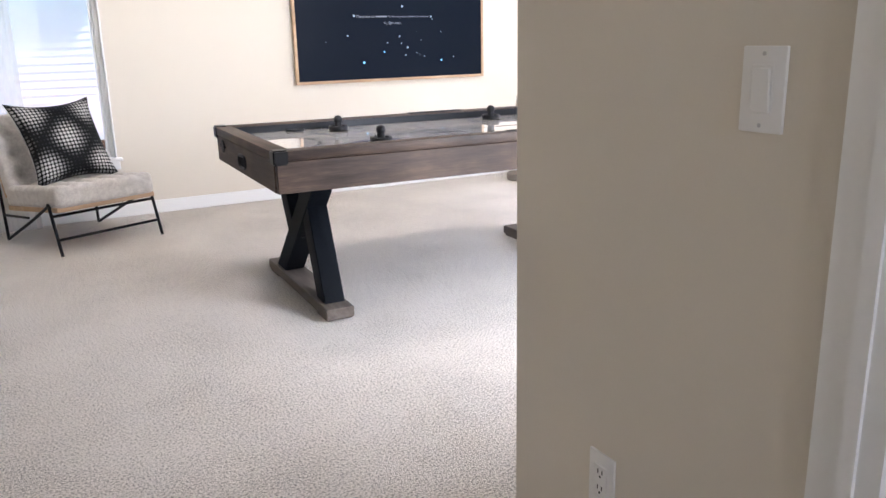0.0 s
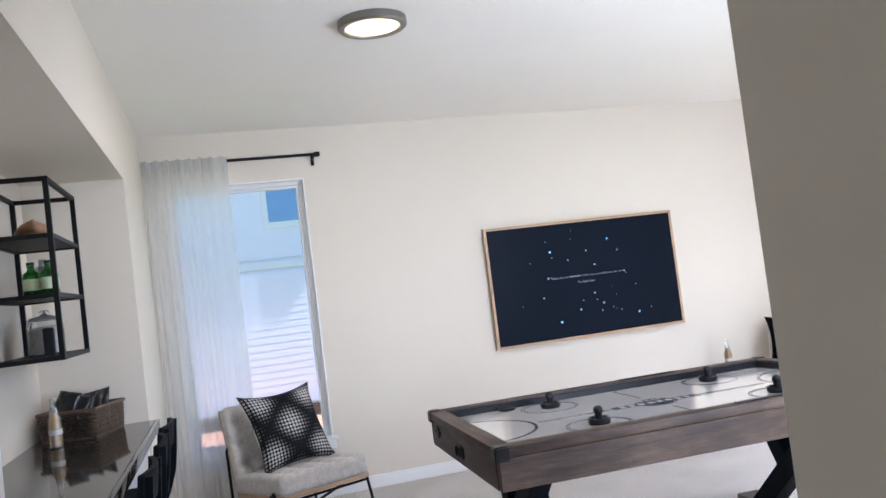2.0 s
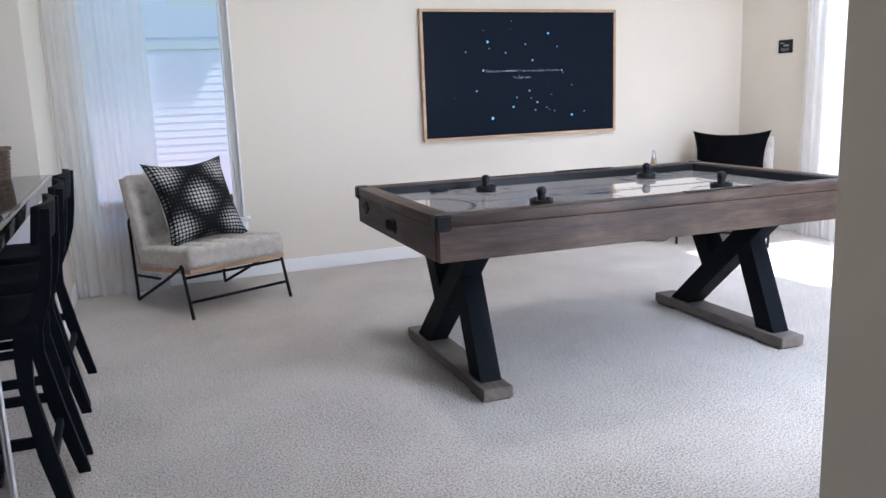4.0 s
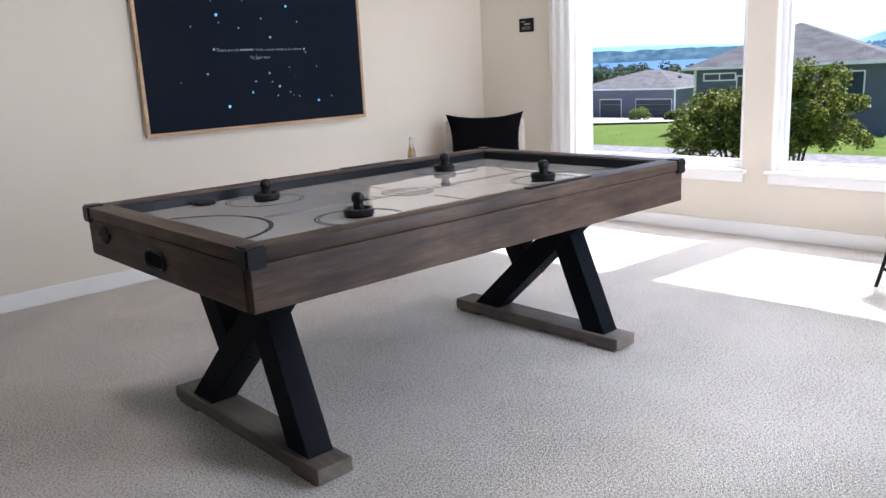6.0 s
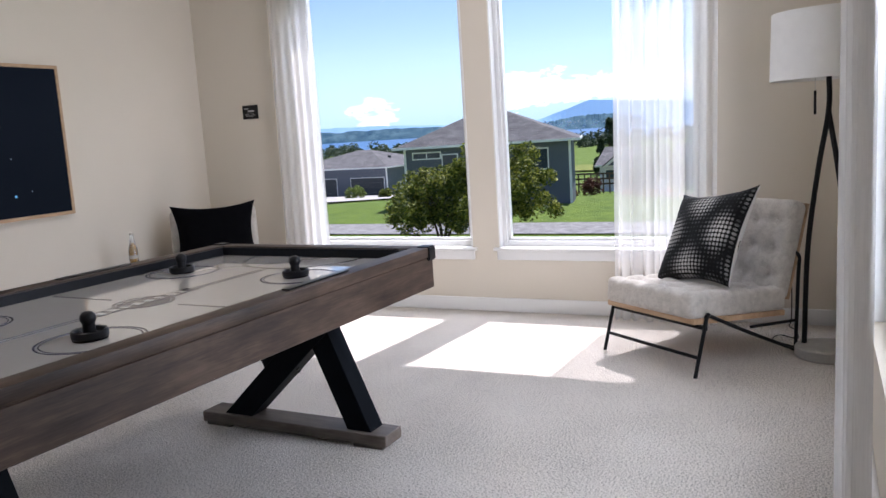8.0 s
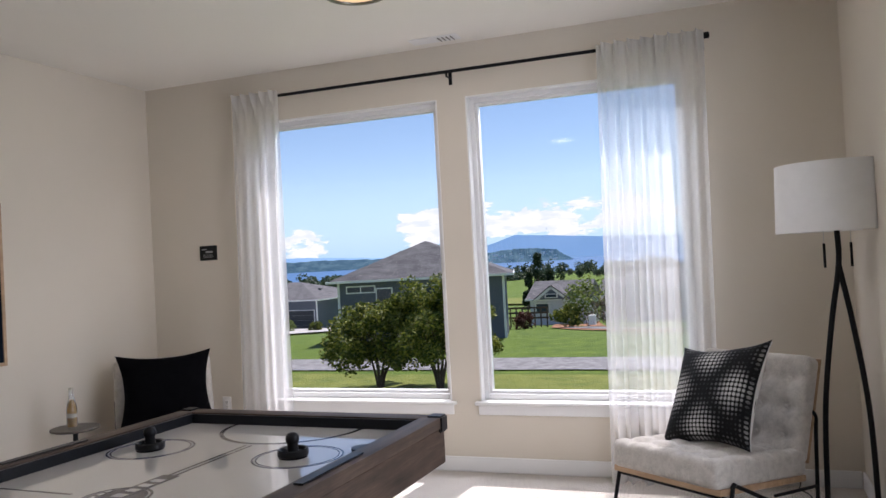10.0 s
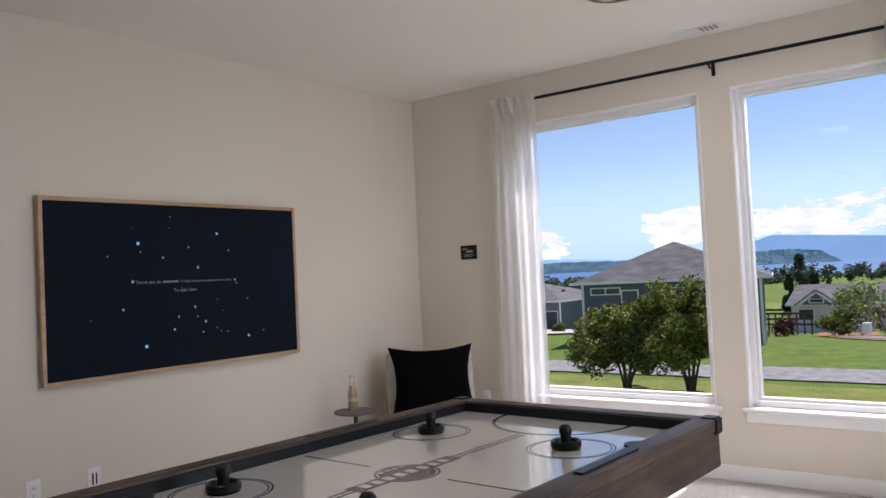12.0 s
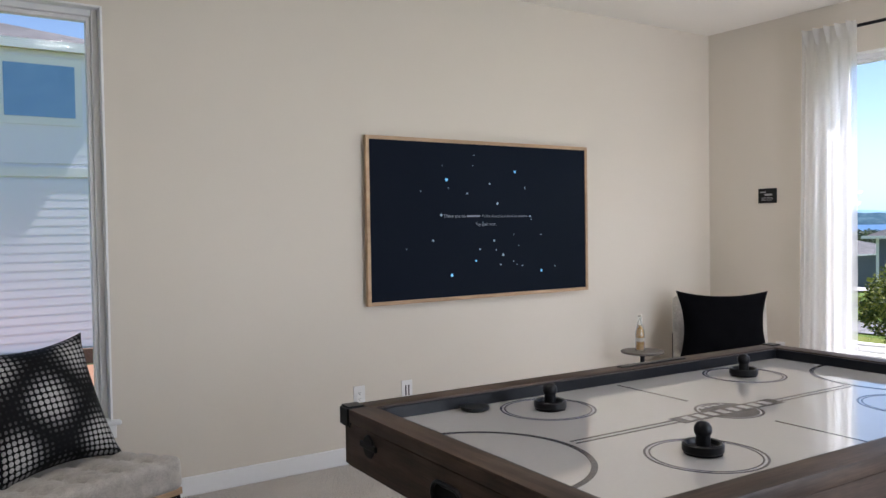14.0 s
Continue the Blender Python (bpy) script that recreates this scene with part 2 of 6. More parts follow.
def dotted_fabric():
    """Black velvet with rows of silver dots, brighter in crossing bands."""
    mat, nt, bs = shader("black_fabric_silver_dots")
    uv = nt.nodes.new("ShaderNodeUVMap")
    uv.uv_map = "uv"
    sep = nt.nodes.new("ShaderNodeSeparateXYZ")
    nt.links.new(uv.outputs[0], sep.inputs[0])
    cells = 23.0
    cu, cv = (math_node(nt, "MULTIPLY", sep.outputs[i], cells) for i in (0, 1))
    fu = math_node(nt, "SUBTRACT", math_node(nt, "FRACT", cu), 0.5)
    fv = math_node(nt, "SUBTRACT", math_node(nt, "FRACT", cv), 0.5)
    dist = math_node(nt, "SQRT", math_node(nt, "ADD", math_node(nt, "MULTIPLY", fu, fu), math_node(nt, "MULTIPLY", fv, fv)))
    # size of the dots swells in a quincunx of patches
    plus = math_node(nt, "ADD", sep.outputs[0], sep.outputs[1])
    minus = math_node(nt, "SUBTRACT", sep.outputs[0], sep.outputs[1])
    band = math_node(nt, "MULTIPLY", math_node(nt, "COSINE", math_node(nt, "MULTIPLY", math_node(nt, "SUBTRACT", plus, 1.0), 4.7)), math_node(nt, "COSINE", math_node(nt, "MULTIPLY", minus, 4.7)))
    band = math_node(nt, "POWER", math_node(nt, "ABSOLUTE", band), 0.7)
    size = math_node(nt, "ADD", 0.22, math_node(nt, "MULTIPLY", band, 0.20))
    mask = math_node(nt, "LESS_THAN", dist, size)
    wear = noise_tex(nt, coords(nt, space="Generated"), 5.0, 3.0)
    shade = math_node(nt, "ADD", math_node(nt, "MULTIPLY", math_node(nt, "ABSOLUTE", band), 0.60), math_node(nt, "MULTIPLY", wear, 0.30))
    silver = ramp(nt, shade, [(0.20, (0.008, 0.008, 0.009)), (0.42, (0.085, 0.085, 0.085)), (0.74, (0.47, 0.46, 0.44))])
    mix = nt.nodes.new("ShaderNodeMixRGB")
    nt.links.new(mask, mix.inputs[0])
    mix.inputs[1].default_value = (0.003, 0.003, 0.0035, 1)
    nt.links.new(silver, mix.inputs[2])
    nt.links.new(mix.outputs[0], bs.inputs["Base Color"])
    bs.inputs["Roughness"].default_value = 0.65
    bs.inputs["Specular IOR Level"].default_value = 0.15
    bump(nt, bs, mask, 0.3, 0.002)
    return mat


def sheer():
    mat, nt, bs = shader("white_sheer_linen")
    nt.nodes.remove(bs)
    out = nt.nodes["Material Output"]
    vec = coords(nt)
    thread = noise_tex(nt, coords(nt, (400, 400, 25)), 1.0, 2.0)
    # thin slub threads that run across the cloth about a hand apart
    axes = nt.nodes.new("ShaderNodeSeparateXYZ")
    nt.links.new(vec, axes.inputs[0])
    drift = noise_tex(nt, coords(nt, (1.3, 1.3, 0.3)), 1.0, 2.0)
    turn = math_node(nt, "FRACT", math_node(nt, "ADD", math_node(nt, "MULTIPLY", axes.outputs[2], 8.6), drift))
    slub = math_node(nt, "MULTIPLY", math_node(nt, "LESS_THAN", turn, 0.025), math_node(nt, "GREATER_THAN", noise_tex(nt, coords(nt, (7, 7, 9)), 1.0, 2.0), 0.54))
    col = ramp(nt, math_node(nt, "SUBTRACT", math_node(nt, "ADD", 0.86, math_node(nt, "MULTIPLY", thread, 0.14)), math_node(nt, "MULTIPLY", slub, 0.38)),
               [(0.0, (0.26, 0.26, 0.26)), (1.0, (0.88, 0.88, 0.88))])
    dif = nt.nodes.new("ShaderNodeBsdfDiffuse")
    tra = nt.nodes.new("ShaderNodeBsdfTranslucent")
    cle = nt.nodes.new("ShaderNodeBsdfTransparent")
    for n in (dif, tra):
        nt.links.new(col, n.inputs["Color"])
    m1, m2 = nt.nodes.new("ShaderNodeMixShader"), nt.nodes.new("ShaderNodeMixShader")
    m1.inputs[0].default_value = 0.70
    nt.links.new(dif.outputs[0], m1.inputs[1])
    nt.links.new(tra.outputs[0], m1.inputs[2])
    open_weave = math_node(nt, "SUBTRACT", 0.50, math_node(nt, "MULTIPLY", math_node(nt, "ADD", math_node(nt, "MULTIPLY", thread, 0.12), math_node(nt, "MULTIPLY", slub, 0.4)), 0.5))
    nt.links.new(open_weave, m2.inputs[0])
    nt.links.new(m1.outputs[0], m2.inputs[1])
    nt.links.new(cle.outputs[0], m2.inputs[2])
    nt.links.new(m2.outputs[0], out.inputs["Surface"])
    return mat


def glass(name, tint=(1, 1, 1), rough=0.0):
    """Clear sheet: a faint mirror over a see-through pane."""
    mat, nt, bs = shader(name)
    nt.nodes.remove(bs)
    out = nt.nodes["Material Output"]
    cle, glo = nt.nodes.new("ShaderNodeBsdfTransparent"), nt.nodes.new("ShaderNodeBsdfGlossy")
    cle.inputs["Color"].default_value = (*tint, 1)
    glo.inputs["Roughness"].default_value = rough
    fr = nt.nodes.new("ShaderNodeFresnel")
    fr.inputs["IOR"].default_value = 1.16
    mx = nt.nodes.new("ShaderNodeMixShader")
    nt.links.new(fr.outputs[0], mx.inputs[0])
    nt.links.new(cle.outputs[0], mx.inputs[1])
    nt.links.new(glo.outputs[0], mx.inputs[2])
    nt.links.new(mx.outputs[0], out.inputs["Surface"])
    return mat


def bottle_glass(name, color, rough=0.02):
    mat, nt, bs = shader(name)
    bs.inputs["Base Color"].default_value = (*color, 1)
    bs.inputs["Transmission Weight"].default_value = 0.95
    bs.inputs["Roughness"].default_value = rough
    bs.inputs["IOR"].default_value = 1.45
    return mat


def glow(name, color, strength):
    mat, nt, bs = shader(name)
    bs.inputs["Base Color"].default_value = (*[c * 0.5 for c in color], 1)
    bs.inputs["Emission Color"].default_value = (*color, 1)
    bs.inputs["Emission Strength"].default_value = strength
    bs.inputs["Roughness"].default_value = 0.5
    return mat


UPHOLSTERY, DOTS, SHEER = upholstery(), dotted_fabric(), sheer()
PANE = glass("window_glass", (0.97, 0.985, 0.98))
BLACK_CLOTH = surface("black_cotton", (0.0015, 0.0015, 0.002), (0.004, 0.004, 0.005), 20, 0.95, fine=500, bumpy=0.4, depth=0.001, spec=0.04)
WHITE_CLOTH = surface("white_piping", (0.6, 0.59, 0.57), (0.7, 0.69, 0.67), 20, 0.9, fine=400, bumpy=0.3)
QUARTZ = surface("dark_grey_quartz", (0.022, 0.019, 0.017), (0.038, 0.033, 0.030), 14, 0.05, fine=320, bumpy=0.0)
CABINET = surface("white_cabinet_paint", (0.74, 0.74, 0.73), (0.78, 0.78, 0.77), 3, 0.35, fine=60, bumpy=0.03)
DARK_GLASS = surface("dark_door_glass", (0.004, 0.005, 0.008), (0.010, 0.012, 0.018), 2, 0.05, fine=40, bumpy=0.0)
PLAYFIELD = surface("glossy_white_playfield", (0.47, 0.452, 0.435), (0.50, 0.482, 0.465), 2, 0.02, spec=1.0, fine=90, bumpy=0.0)
PLAYFIELD.node_tree.nodes["Principled BSDF"].inputs["Coat Weight"].default_value = 0.45
PLAYFIELD.node_tree.nodes["Principled BSDF"].inputs["Coat Roughness"].default_value = 0.015
INK = surface("dark_grey_print", (0.055, 0.055, 0.065), (0.075, 0.075, 0.085), 20, 0.12, fine=200, bumpy=0.0)
INK_BLUE = surface("navy_print", (0.05, 0.055, 0.10), (0.07, 0.075, 0.13), 20, 0.12, fine=200, bumpy=0.0)
RAIL_BLACK = surface("black_rail_liner", (0.005, 0.006, 0.008), (0.010, 0.011, 0.014), 10, 0.4, spec=0.2, fine=150, bumpy=0.05)
PLATE = surface("white_plastic_plate", (0.76, 0.75, 0.73), (0.79, 0.78, 0.76), 6, 0.3, fine=60, bumpy=0.0)
# near-black colour that stands in for the shade inside slots and holes
SLOT = surface("slot_shade_black", (0.006, 0.006, 0.006), (0.012, 0.012, 0.012), 10, 0.8, spec=0.1, bumpy=0)

# ---- the room ----
TV_Y, WIN_X, WEST_X, SOUTH_Y, TOP = 6.26, 5.15, -0.345, 1.575, 2.745
HALL_L, HALL_R = -0.203, 1.069

floor = slab("floor", (-1.4, -2.6, -0.12), (WIN_X, TV_Y, 0.0), CARPET, "light beige cut-pile carpet, faintly trodden", "floor")
ceiling = slab("ceiling", (-1.4, -2.6, TOP), (WIN_X + 0.16, TV_Y + 0.16, TOP + 0.15), CEILING, "smooth off-white painted ceiling", "ceiling")


def wall_with_holes(name, axis, face, thick, a0, a1, holes, label):
    """A wall along x or y whose inner face lies at face; holes are (a0, a1, z0, z1), in order along the wall."""
    bm = bmesh.new()

    def block(s0, s1, z0, z1):
        if s1 - s0 < 1e-4 or z1 - z0 < 1e-4:
            return
        f0, f1 = sorted((face, face + thick))
        if axis == "x":
            add_box(bm, (s0, f0, z0), (s1, f1, z1))
        else:
            add_box(bm, (f0, s0, z0), (f1, s1, z1))
    at = a0
    for h0, h1, z0, z1 in holes:
        block(at, h0, 0, TOP)
        block(h0, h1, 0, z0)
        block(h0, h1, z1, TOP)
        at = h1
    block(at, a1, 0, TOP)
    bmesh.ops.remove_doubles(bm, verts=bm.verts, dist=1e-5)
    return tagged(part(name, bm, WALL, smooth=0), label, "wall", kind="structure")


W1 = (3.936, 5.275, 0.447, 2.397)      # y0, y1, z0, z1
W2 = (2.400, 3.738, 0.447, 2.397)
WL = (-0.19, 0.790, 0.43, 2.360)     # x0, x1, z0, z1
WS = (2.12, 3.46, 0.447, 2.397)
wall_with_holes("wall_east", "y", WIN_X, 0.16, SOUTH_Y - 0.12, TV_Y + 0.16, [W2, W1], "warm off-white wall with two tall windows")
wall_with_holes("wall_north", "x", TV_Y, 0.16, -1.0, WIN_X, [WL], "warm off-white wall with a narrow tall window")
wall_with_holes("wall_south", "x", SOUTH_Y, -0.12, HALL_R + 0.12, WIN_X, [WS], "warm off-white wall with a curtained window")
slab("wall_hall_east", (HALL_R, 0.72, 0), (HALL_R + 0.12, SOUTH_Y, TOP), WALL, "warm off-white hallway wall with a light switch")
slab("wall_hall_east_2", (HALL_R, -0.11, 2.06), (HALL_R + 0.12, 0.72, TOP), WALL, "warm off-white wall above the hallway door")
slab("wall_hall_east_3", (HALL_R, -2.6, 0), (HALL_R + 0.12, -0.11, TOP), WALL, "warm off-white hallway wall")
slab("wall_hall_west", (HALL_L - 0.12, -2.6, 0), (HALL_L, 1.299, TOP), WALL, "warm off-white end of the hallway wall")
slab("trim_hall_end", (HALL_L - 0.118, 1.30, 0), (HALL_L + 0.022, 1.429, TOP - 0.001), TRIM, "white painted casing on the hallway wall end", "trim")
# made-up window hole, out of view, that lets the hallway fill lamp in
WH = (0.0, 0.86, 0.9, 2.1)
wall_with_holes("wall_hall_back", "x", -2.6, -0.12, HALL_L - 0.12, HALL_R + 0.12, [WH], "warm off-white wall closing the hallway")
slab("wall_niche_near", (-0.95, 1.305, 0), (HALL_L - 0.12, 1.425, TOP), WALL, "warm off-white side of the bar recess")
slab("wall_niche_back", (-0.99, 1.305, 0), (-0.87, 5.12, TOP), WALL, "warm off-white back wall of the bar recess")
slab("wall_niche_end", (-0.87, 5.0, 0), (WEST_X, TV_Y, TOP), WALL, "warm off-white wall beside the bar recess")
slab("wall_header", (-0.87, 1.425, 2.245), (WEST_X, 5.0, TOP), WALL, "warm off-white dropped header over the bar recess")

# door beside the switch
door_trim = thing("door_1", "white panelled door in a moulded white casing", "door", kind="structure")
bm = bmesh.new()
for y0, y1, t in ((0.792, 0.839, 0.012), (0.768, 0.792, 0.020), (0.735, 0.768, 0.014)):
    add_box(bm, (HALL_R - t, y0, 0), (HALL_R - 0.0, y1, 2.09 + 0.05))
part("door_casing", bm, TRIM, door_trim)
part("door_casing", bm_box((HALL_R - 0.015, -0.17, 2.06), (HALL_R, 0.734, 2.14), 0.004), TRIM, door_trim)
part("door_jamb", bm_box((HALL_R, 0.700, 0), (HALL_R + 0.118, 0.718, 2.058)), TRIM, door_trim)
part("door_leaf", bm_box((HALL_R + 0.05, -0.10, 0.012), (HALL_R + 0.088, 0.698, 2.05), 0.002), TRIM, door_trim)
part("door_panel", bm_box((HALL_R + 0.043, 0.02, 0.22), (HALL_R + 0.049, 0.58, 0.95), 0.004), TRIM, door_trim)
part("door_panel", bm_box((HALL_R + 0.043, 0.02, 1.08), (HALL_R + 0.049, 0.58, 1.92), 0.004), TRIM, door_trim)


def baseboard(name, lo, hi):
    tagged(part(name, bm_box(lo, hi, 0.004), TRIM), "white painted baseboard along the carpet", "baseboard", kind="structure")


baseboard("baseboard", (WEST_X + 0.016, TV_Y - 0.015, 0), (WIN_X - 0.016, TV_Y, 0.095))
baseboard("baseboard_2", (WIN_X - 0.015, SOUTH_Y + 0.016, 0), (WIN_X, TV_Y - 0.016, 0.095))
baseboard("baseboard_3", (HALL_R + 0.002, SOUTH_Y, 0), (WIN_X - 0.016, SOUTH_Y + 0.015, 0.095))
baseboard("baseboard_4", (HALL_R - 0.015, 0.842, 0), (HALL_R, SOUTH_Y + 0.015, 0.095))
baseboard("baseboard_5", (WEST_X, 5.0, 0), (WEST_X + 0.015, TV_Y - 0.016, 0.095))


# windows


def window(name, axis, face, out, hole, label, sill=True):
    """White vinyl picture window set back in its opening. out: which way the outdoors lies."""
    a0, a1, z0, z1 = hole
    win = thing(name, label, "window", kind="structure")

    def put(nm, s0, s1, d0, d1, zz0, zz1, mat, bev=0.003):
        e0, e1 = sorted((face + out * d0, face + out * d1))
        lo, hi = ((s0, e0, zz0), (s1, e1, zz1)) if axis == "x" else ((e0, s0, zz0), (e1, s1, zz1))
        return part(nm, bm_box(lo, hi, bev), mat, win)
    fw, lip = 0.037, 0.018
    for s0, s1, b0, b1 in ((a0, a0 + fw, z0, z1), (a1 - fw, a1, z0, z1), (a0 + fw, a1 - fw, z0, z0 + fw), (a0 + fw, a1 - fw, z1 - fw, z1)):
        put("window_frame", s0, s1, 0.06, 0.15, b0, b1, VINYL)
    for s0, s1, b0, b1 in ((a0 + fw, a0 + fw + lip, z0 + fw, z1 - fw), (a1 - fw - lip, a1 - fw, z0 + fw, z1 - fw),
                           (a0 + fw + lip, a1 - fw - lip, z0 + fw, z0 + fw + lip), (a0 + fw + lip, a1 - fw - lip, z1 - fw - lip, z1 - fw)):
        put("glazing_bead", s0, s1, 0.082, 0.13, b0, b1, VINYL, 0.002)
    pane = put("pane", a0 + fw + 0.004, a1 - fw - 0.004, 0.10, 0.106, z0 + fw + 0.004, z1 - fw - 0.004, PANE, 0)
    pane.visible_shadow = False
    # white returns and stool
    put("jamb_liner", a0 - 0.002, a0 + 0.008, -0.002, 0.059, z0, z1, TRIM, 0.001)
    put("jamb_liner", a1 - 0.008, a1 + 0.002, -0.002, 0.059, z0, z1, TRIM, 0.001)
    put("jamb_liner", a0 + 0.009, a1 - 0.009, -0.002, 0.059, z1 - 0.008, z1 + 0.002, TRIM, 0.001)
    if sill:
        put("window_sill", a0 - 0.035, a1 + 0.035, -0.035, 0.058, z0 - 0.022, z0 + 0.001, TRIM, 0.005)
        put("sill_apron", a0 - 0.015, a1 + 0.015, -0.014, -0.001, z0 - 0.085, z0 - 0.023, TRIM, 0.003)
    return win


window("window_1", "y", WIN_X, 1, W1, "tall fixed white vinyl window above a white sill")
window("window_2", "y", WIN_X, 1, W2, "tall fixed white vinyl window, partly behind a sheer curtain")
window("window_3", "x", TV_Y, 1, WL, "narrow tall white vinyl window facing the neighbouring house")
window("window_4", "x", SOUTH_Y, -1, WS, "tall white vinyl window behind a sheer curtain", sill=False)
window("window_added", "x", -2.6, -1, WH, "white vinyl window added out of view at the hallway end", sill=False)


def curtain(axis, s0, s1, wall, into, z0, z1, folds, seed, label, spread=0.03, deep=1.0, sway=0.0):
    """Pinch-pleated sheer panel: gathered at the heading, soft folds below."""
    rnd = random.Random(seed)
    cu = thing("curtain", label, "curtain", "sheer curtains")
    bm = bmesh.new()
    nu, nv = folds * 12, 40
    phase = [rnd.uniform(-0.5, 0.5) for _ in range(folds + 2)]
    rows = []
    for j in range(nv + 1):
        q = j / nv
        z = z1 + (z0 - z1) * q
        head = max(0.0, 1 - q * 14)
        row = []
        for i in range(nu + 1):
            u = i / nu
            k = u * folds
            ph = phase[int(k)] * (1 - (k % 1)) + phase[int(k) + 1] * (k % 1)
            amp = deep * (0.012 + 0.022 * min(1, q * 3)) * (0.25 + 1.1 * math.sin(2.6 * u + 0.5 * seed) ** 2)
            d = amp * math.sin(2 * math.pi * (k + 0.25 * ph * q)) + 0.012 * q * math.sin(2 * math.pi * (k * 0.37 + ph))
            sharp = math.exp(-((k % 1 - 0.5) / 0.12) ** 2) * 0.05 * head
            s = s0 + (s1 - s0) * u + (u - 0.5) * spread * q + sway * q + 0.006 * math.sin(2 * math.pi * k * 2 + seed) * q
            t = wall + into * (0.135 + d + sharp)
            row.append(bm.verts.new((s, t, z) if axis == "x" else (t, s, z)))
        rows.append(row)
    for A, B in zip(rows, rows[1:]):
        for i in range(nu):
            bm.faces.new((A[i], A[i + 1], B[i + 1], B[i]))
    part("panel", bm, SHEER, cu, smooth=60)
    # stiff heading band
    bm = bmesh.new()
    rows = []
    for j in range(3):
        row = []
        for i in range(folds * 12 + 1):
            u = i / (folds * 12)
            k = u * folds
            d = 0.022 * (0.7 + 0.5 * math.sin(3.1 * u + seed)) * math.sin(2 * math.pi * k) + math.exp(-((k % 1 - 0.5) / 0.10) ** 2) * 0.065 * (1 - 0.35 * j)
            s, t, z = s0 + (s1 - s0) * u, wall + into * (0.140 + d), z1 + 0.016 - j * 0.05
            row.append(bm.verts.new((s, t, z) if axis == "x" else (t, s, z)))
        rows.append(row)
    for A, B in zip(rows, rows[1:]):
        for i in range(folds * 12):
            bm.faces.new((A[i], A[i + 1], B[i + 1], B[i]))
    part("heading", bm, SHEER, cu, smooth=60)
    return cu


def curtain_rod(axis, s0, s1, wall, into, z, brackets, finials, label):
    ro = thing("curtain_rod", label, "curtain rod", "curtain rods")

    def at(s, d, zz):
        return (s, wall + into * d, zz) if axis == "x" else (wall + into * d, s, zz)
    part("pole", rod([at(s0, 0.08, z), at(s1, 0.08, z)], 0.011, 12), BLACK_METAL, ro)
    for s in finials:
        part("finial", rod([at(s - 0.022, 0.08, z), at(s - 0.018, 0.08, z), at(s + 0.018, 0.08, z), at(s + 0.022, 0.08, z)], 0.019, 14, taper=[0.7, 1, 1, 0.7]), BLACK_METAL, ro)
    for s in brackets:
        br = part("bracket", rod([at(s, 0.003, z - 0.028), at(s, 0.08, z - 0.028), at(s, 0.08, z - 0.010)], 0.007, 8), BLACK_METAL, ro)
        lo, hi = (Vector(at(s - 0.012, 0.0005, z - 0.07)), Vector(at(s + 0.012, 0.006, z + 0.015)))
        part("wall_plate", bm_box([min(a, b) for a, b in zip(lo, hi)], [max(a, b) for a, b in zip(lo, hi)], 0.002), BLACK_METAL, br)
    return ro


curtain("y", 5.035, 5.405, WIN_X, -1, 0.012, 2.555, 5, 3, "white sheer linen curtain gathered beside the tall window", 0.03, 1.0, 0.025)
curtain("y", 2.270, 2.872, WIN_X, -1, 0.012, 2.555, 8, 5, "white sheer linen curtain drawn over part of the window", 0.0, 1.0, 0.045)
curtain("x", -0.333, 0.248, TV_Y, -1, 0.012, 2.522, 8, 8, "white sheer linen curtain drawn over the narrow window", -0.01, 0.45)
curtain("x", 1.22, 2.02, SOUTH_Y - 0.03, 1, 0.012, 2.555, 7, 11, "white sheer linen curtain on the wall beside the hallway", 0.04, 0.5)
curtain_rod("y", 2.262, 5.395, WIN_X, -1, 2.552, (2.285, 3.830, 5.37), (2.262, 5.395), "thin black metal curtain rod over two windows")
curtain_rod("x", -0.33, 0.900, TV_Y, -1, 2.520, (0.872,), (0.900,), "thin black metal curtain rod over the narrow window")
curtain_rod("x", 1.20, 3.6, SOUTH_Y, 1, 2.552, (1.23, 3.57), (1.20, 3.6), "thin black metal curtain rod on the hallway side")


# ---- air hockey table ----
RING_X, RING_Y = (-0.43, 0.51), (-0.27, 0.335)


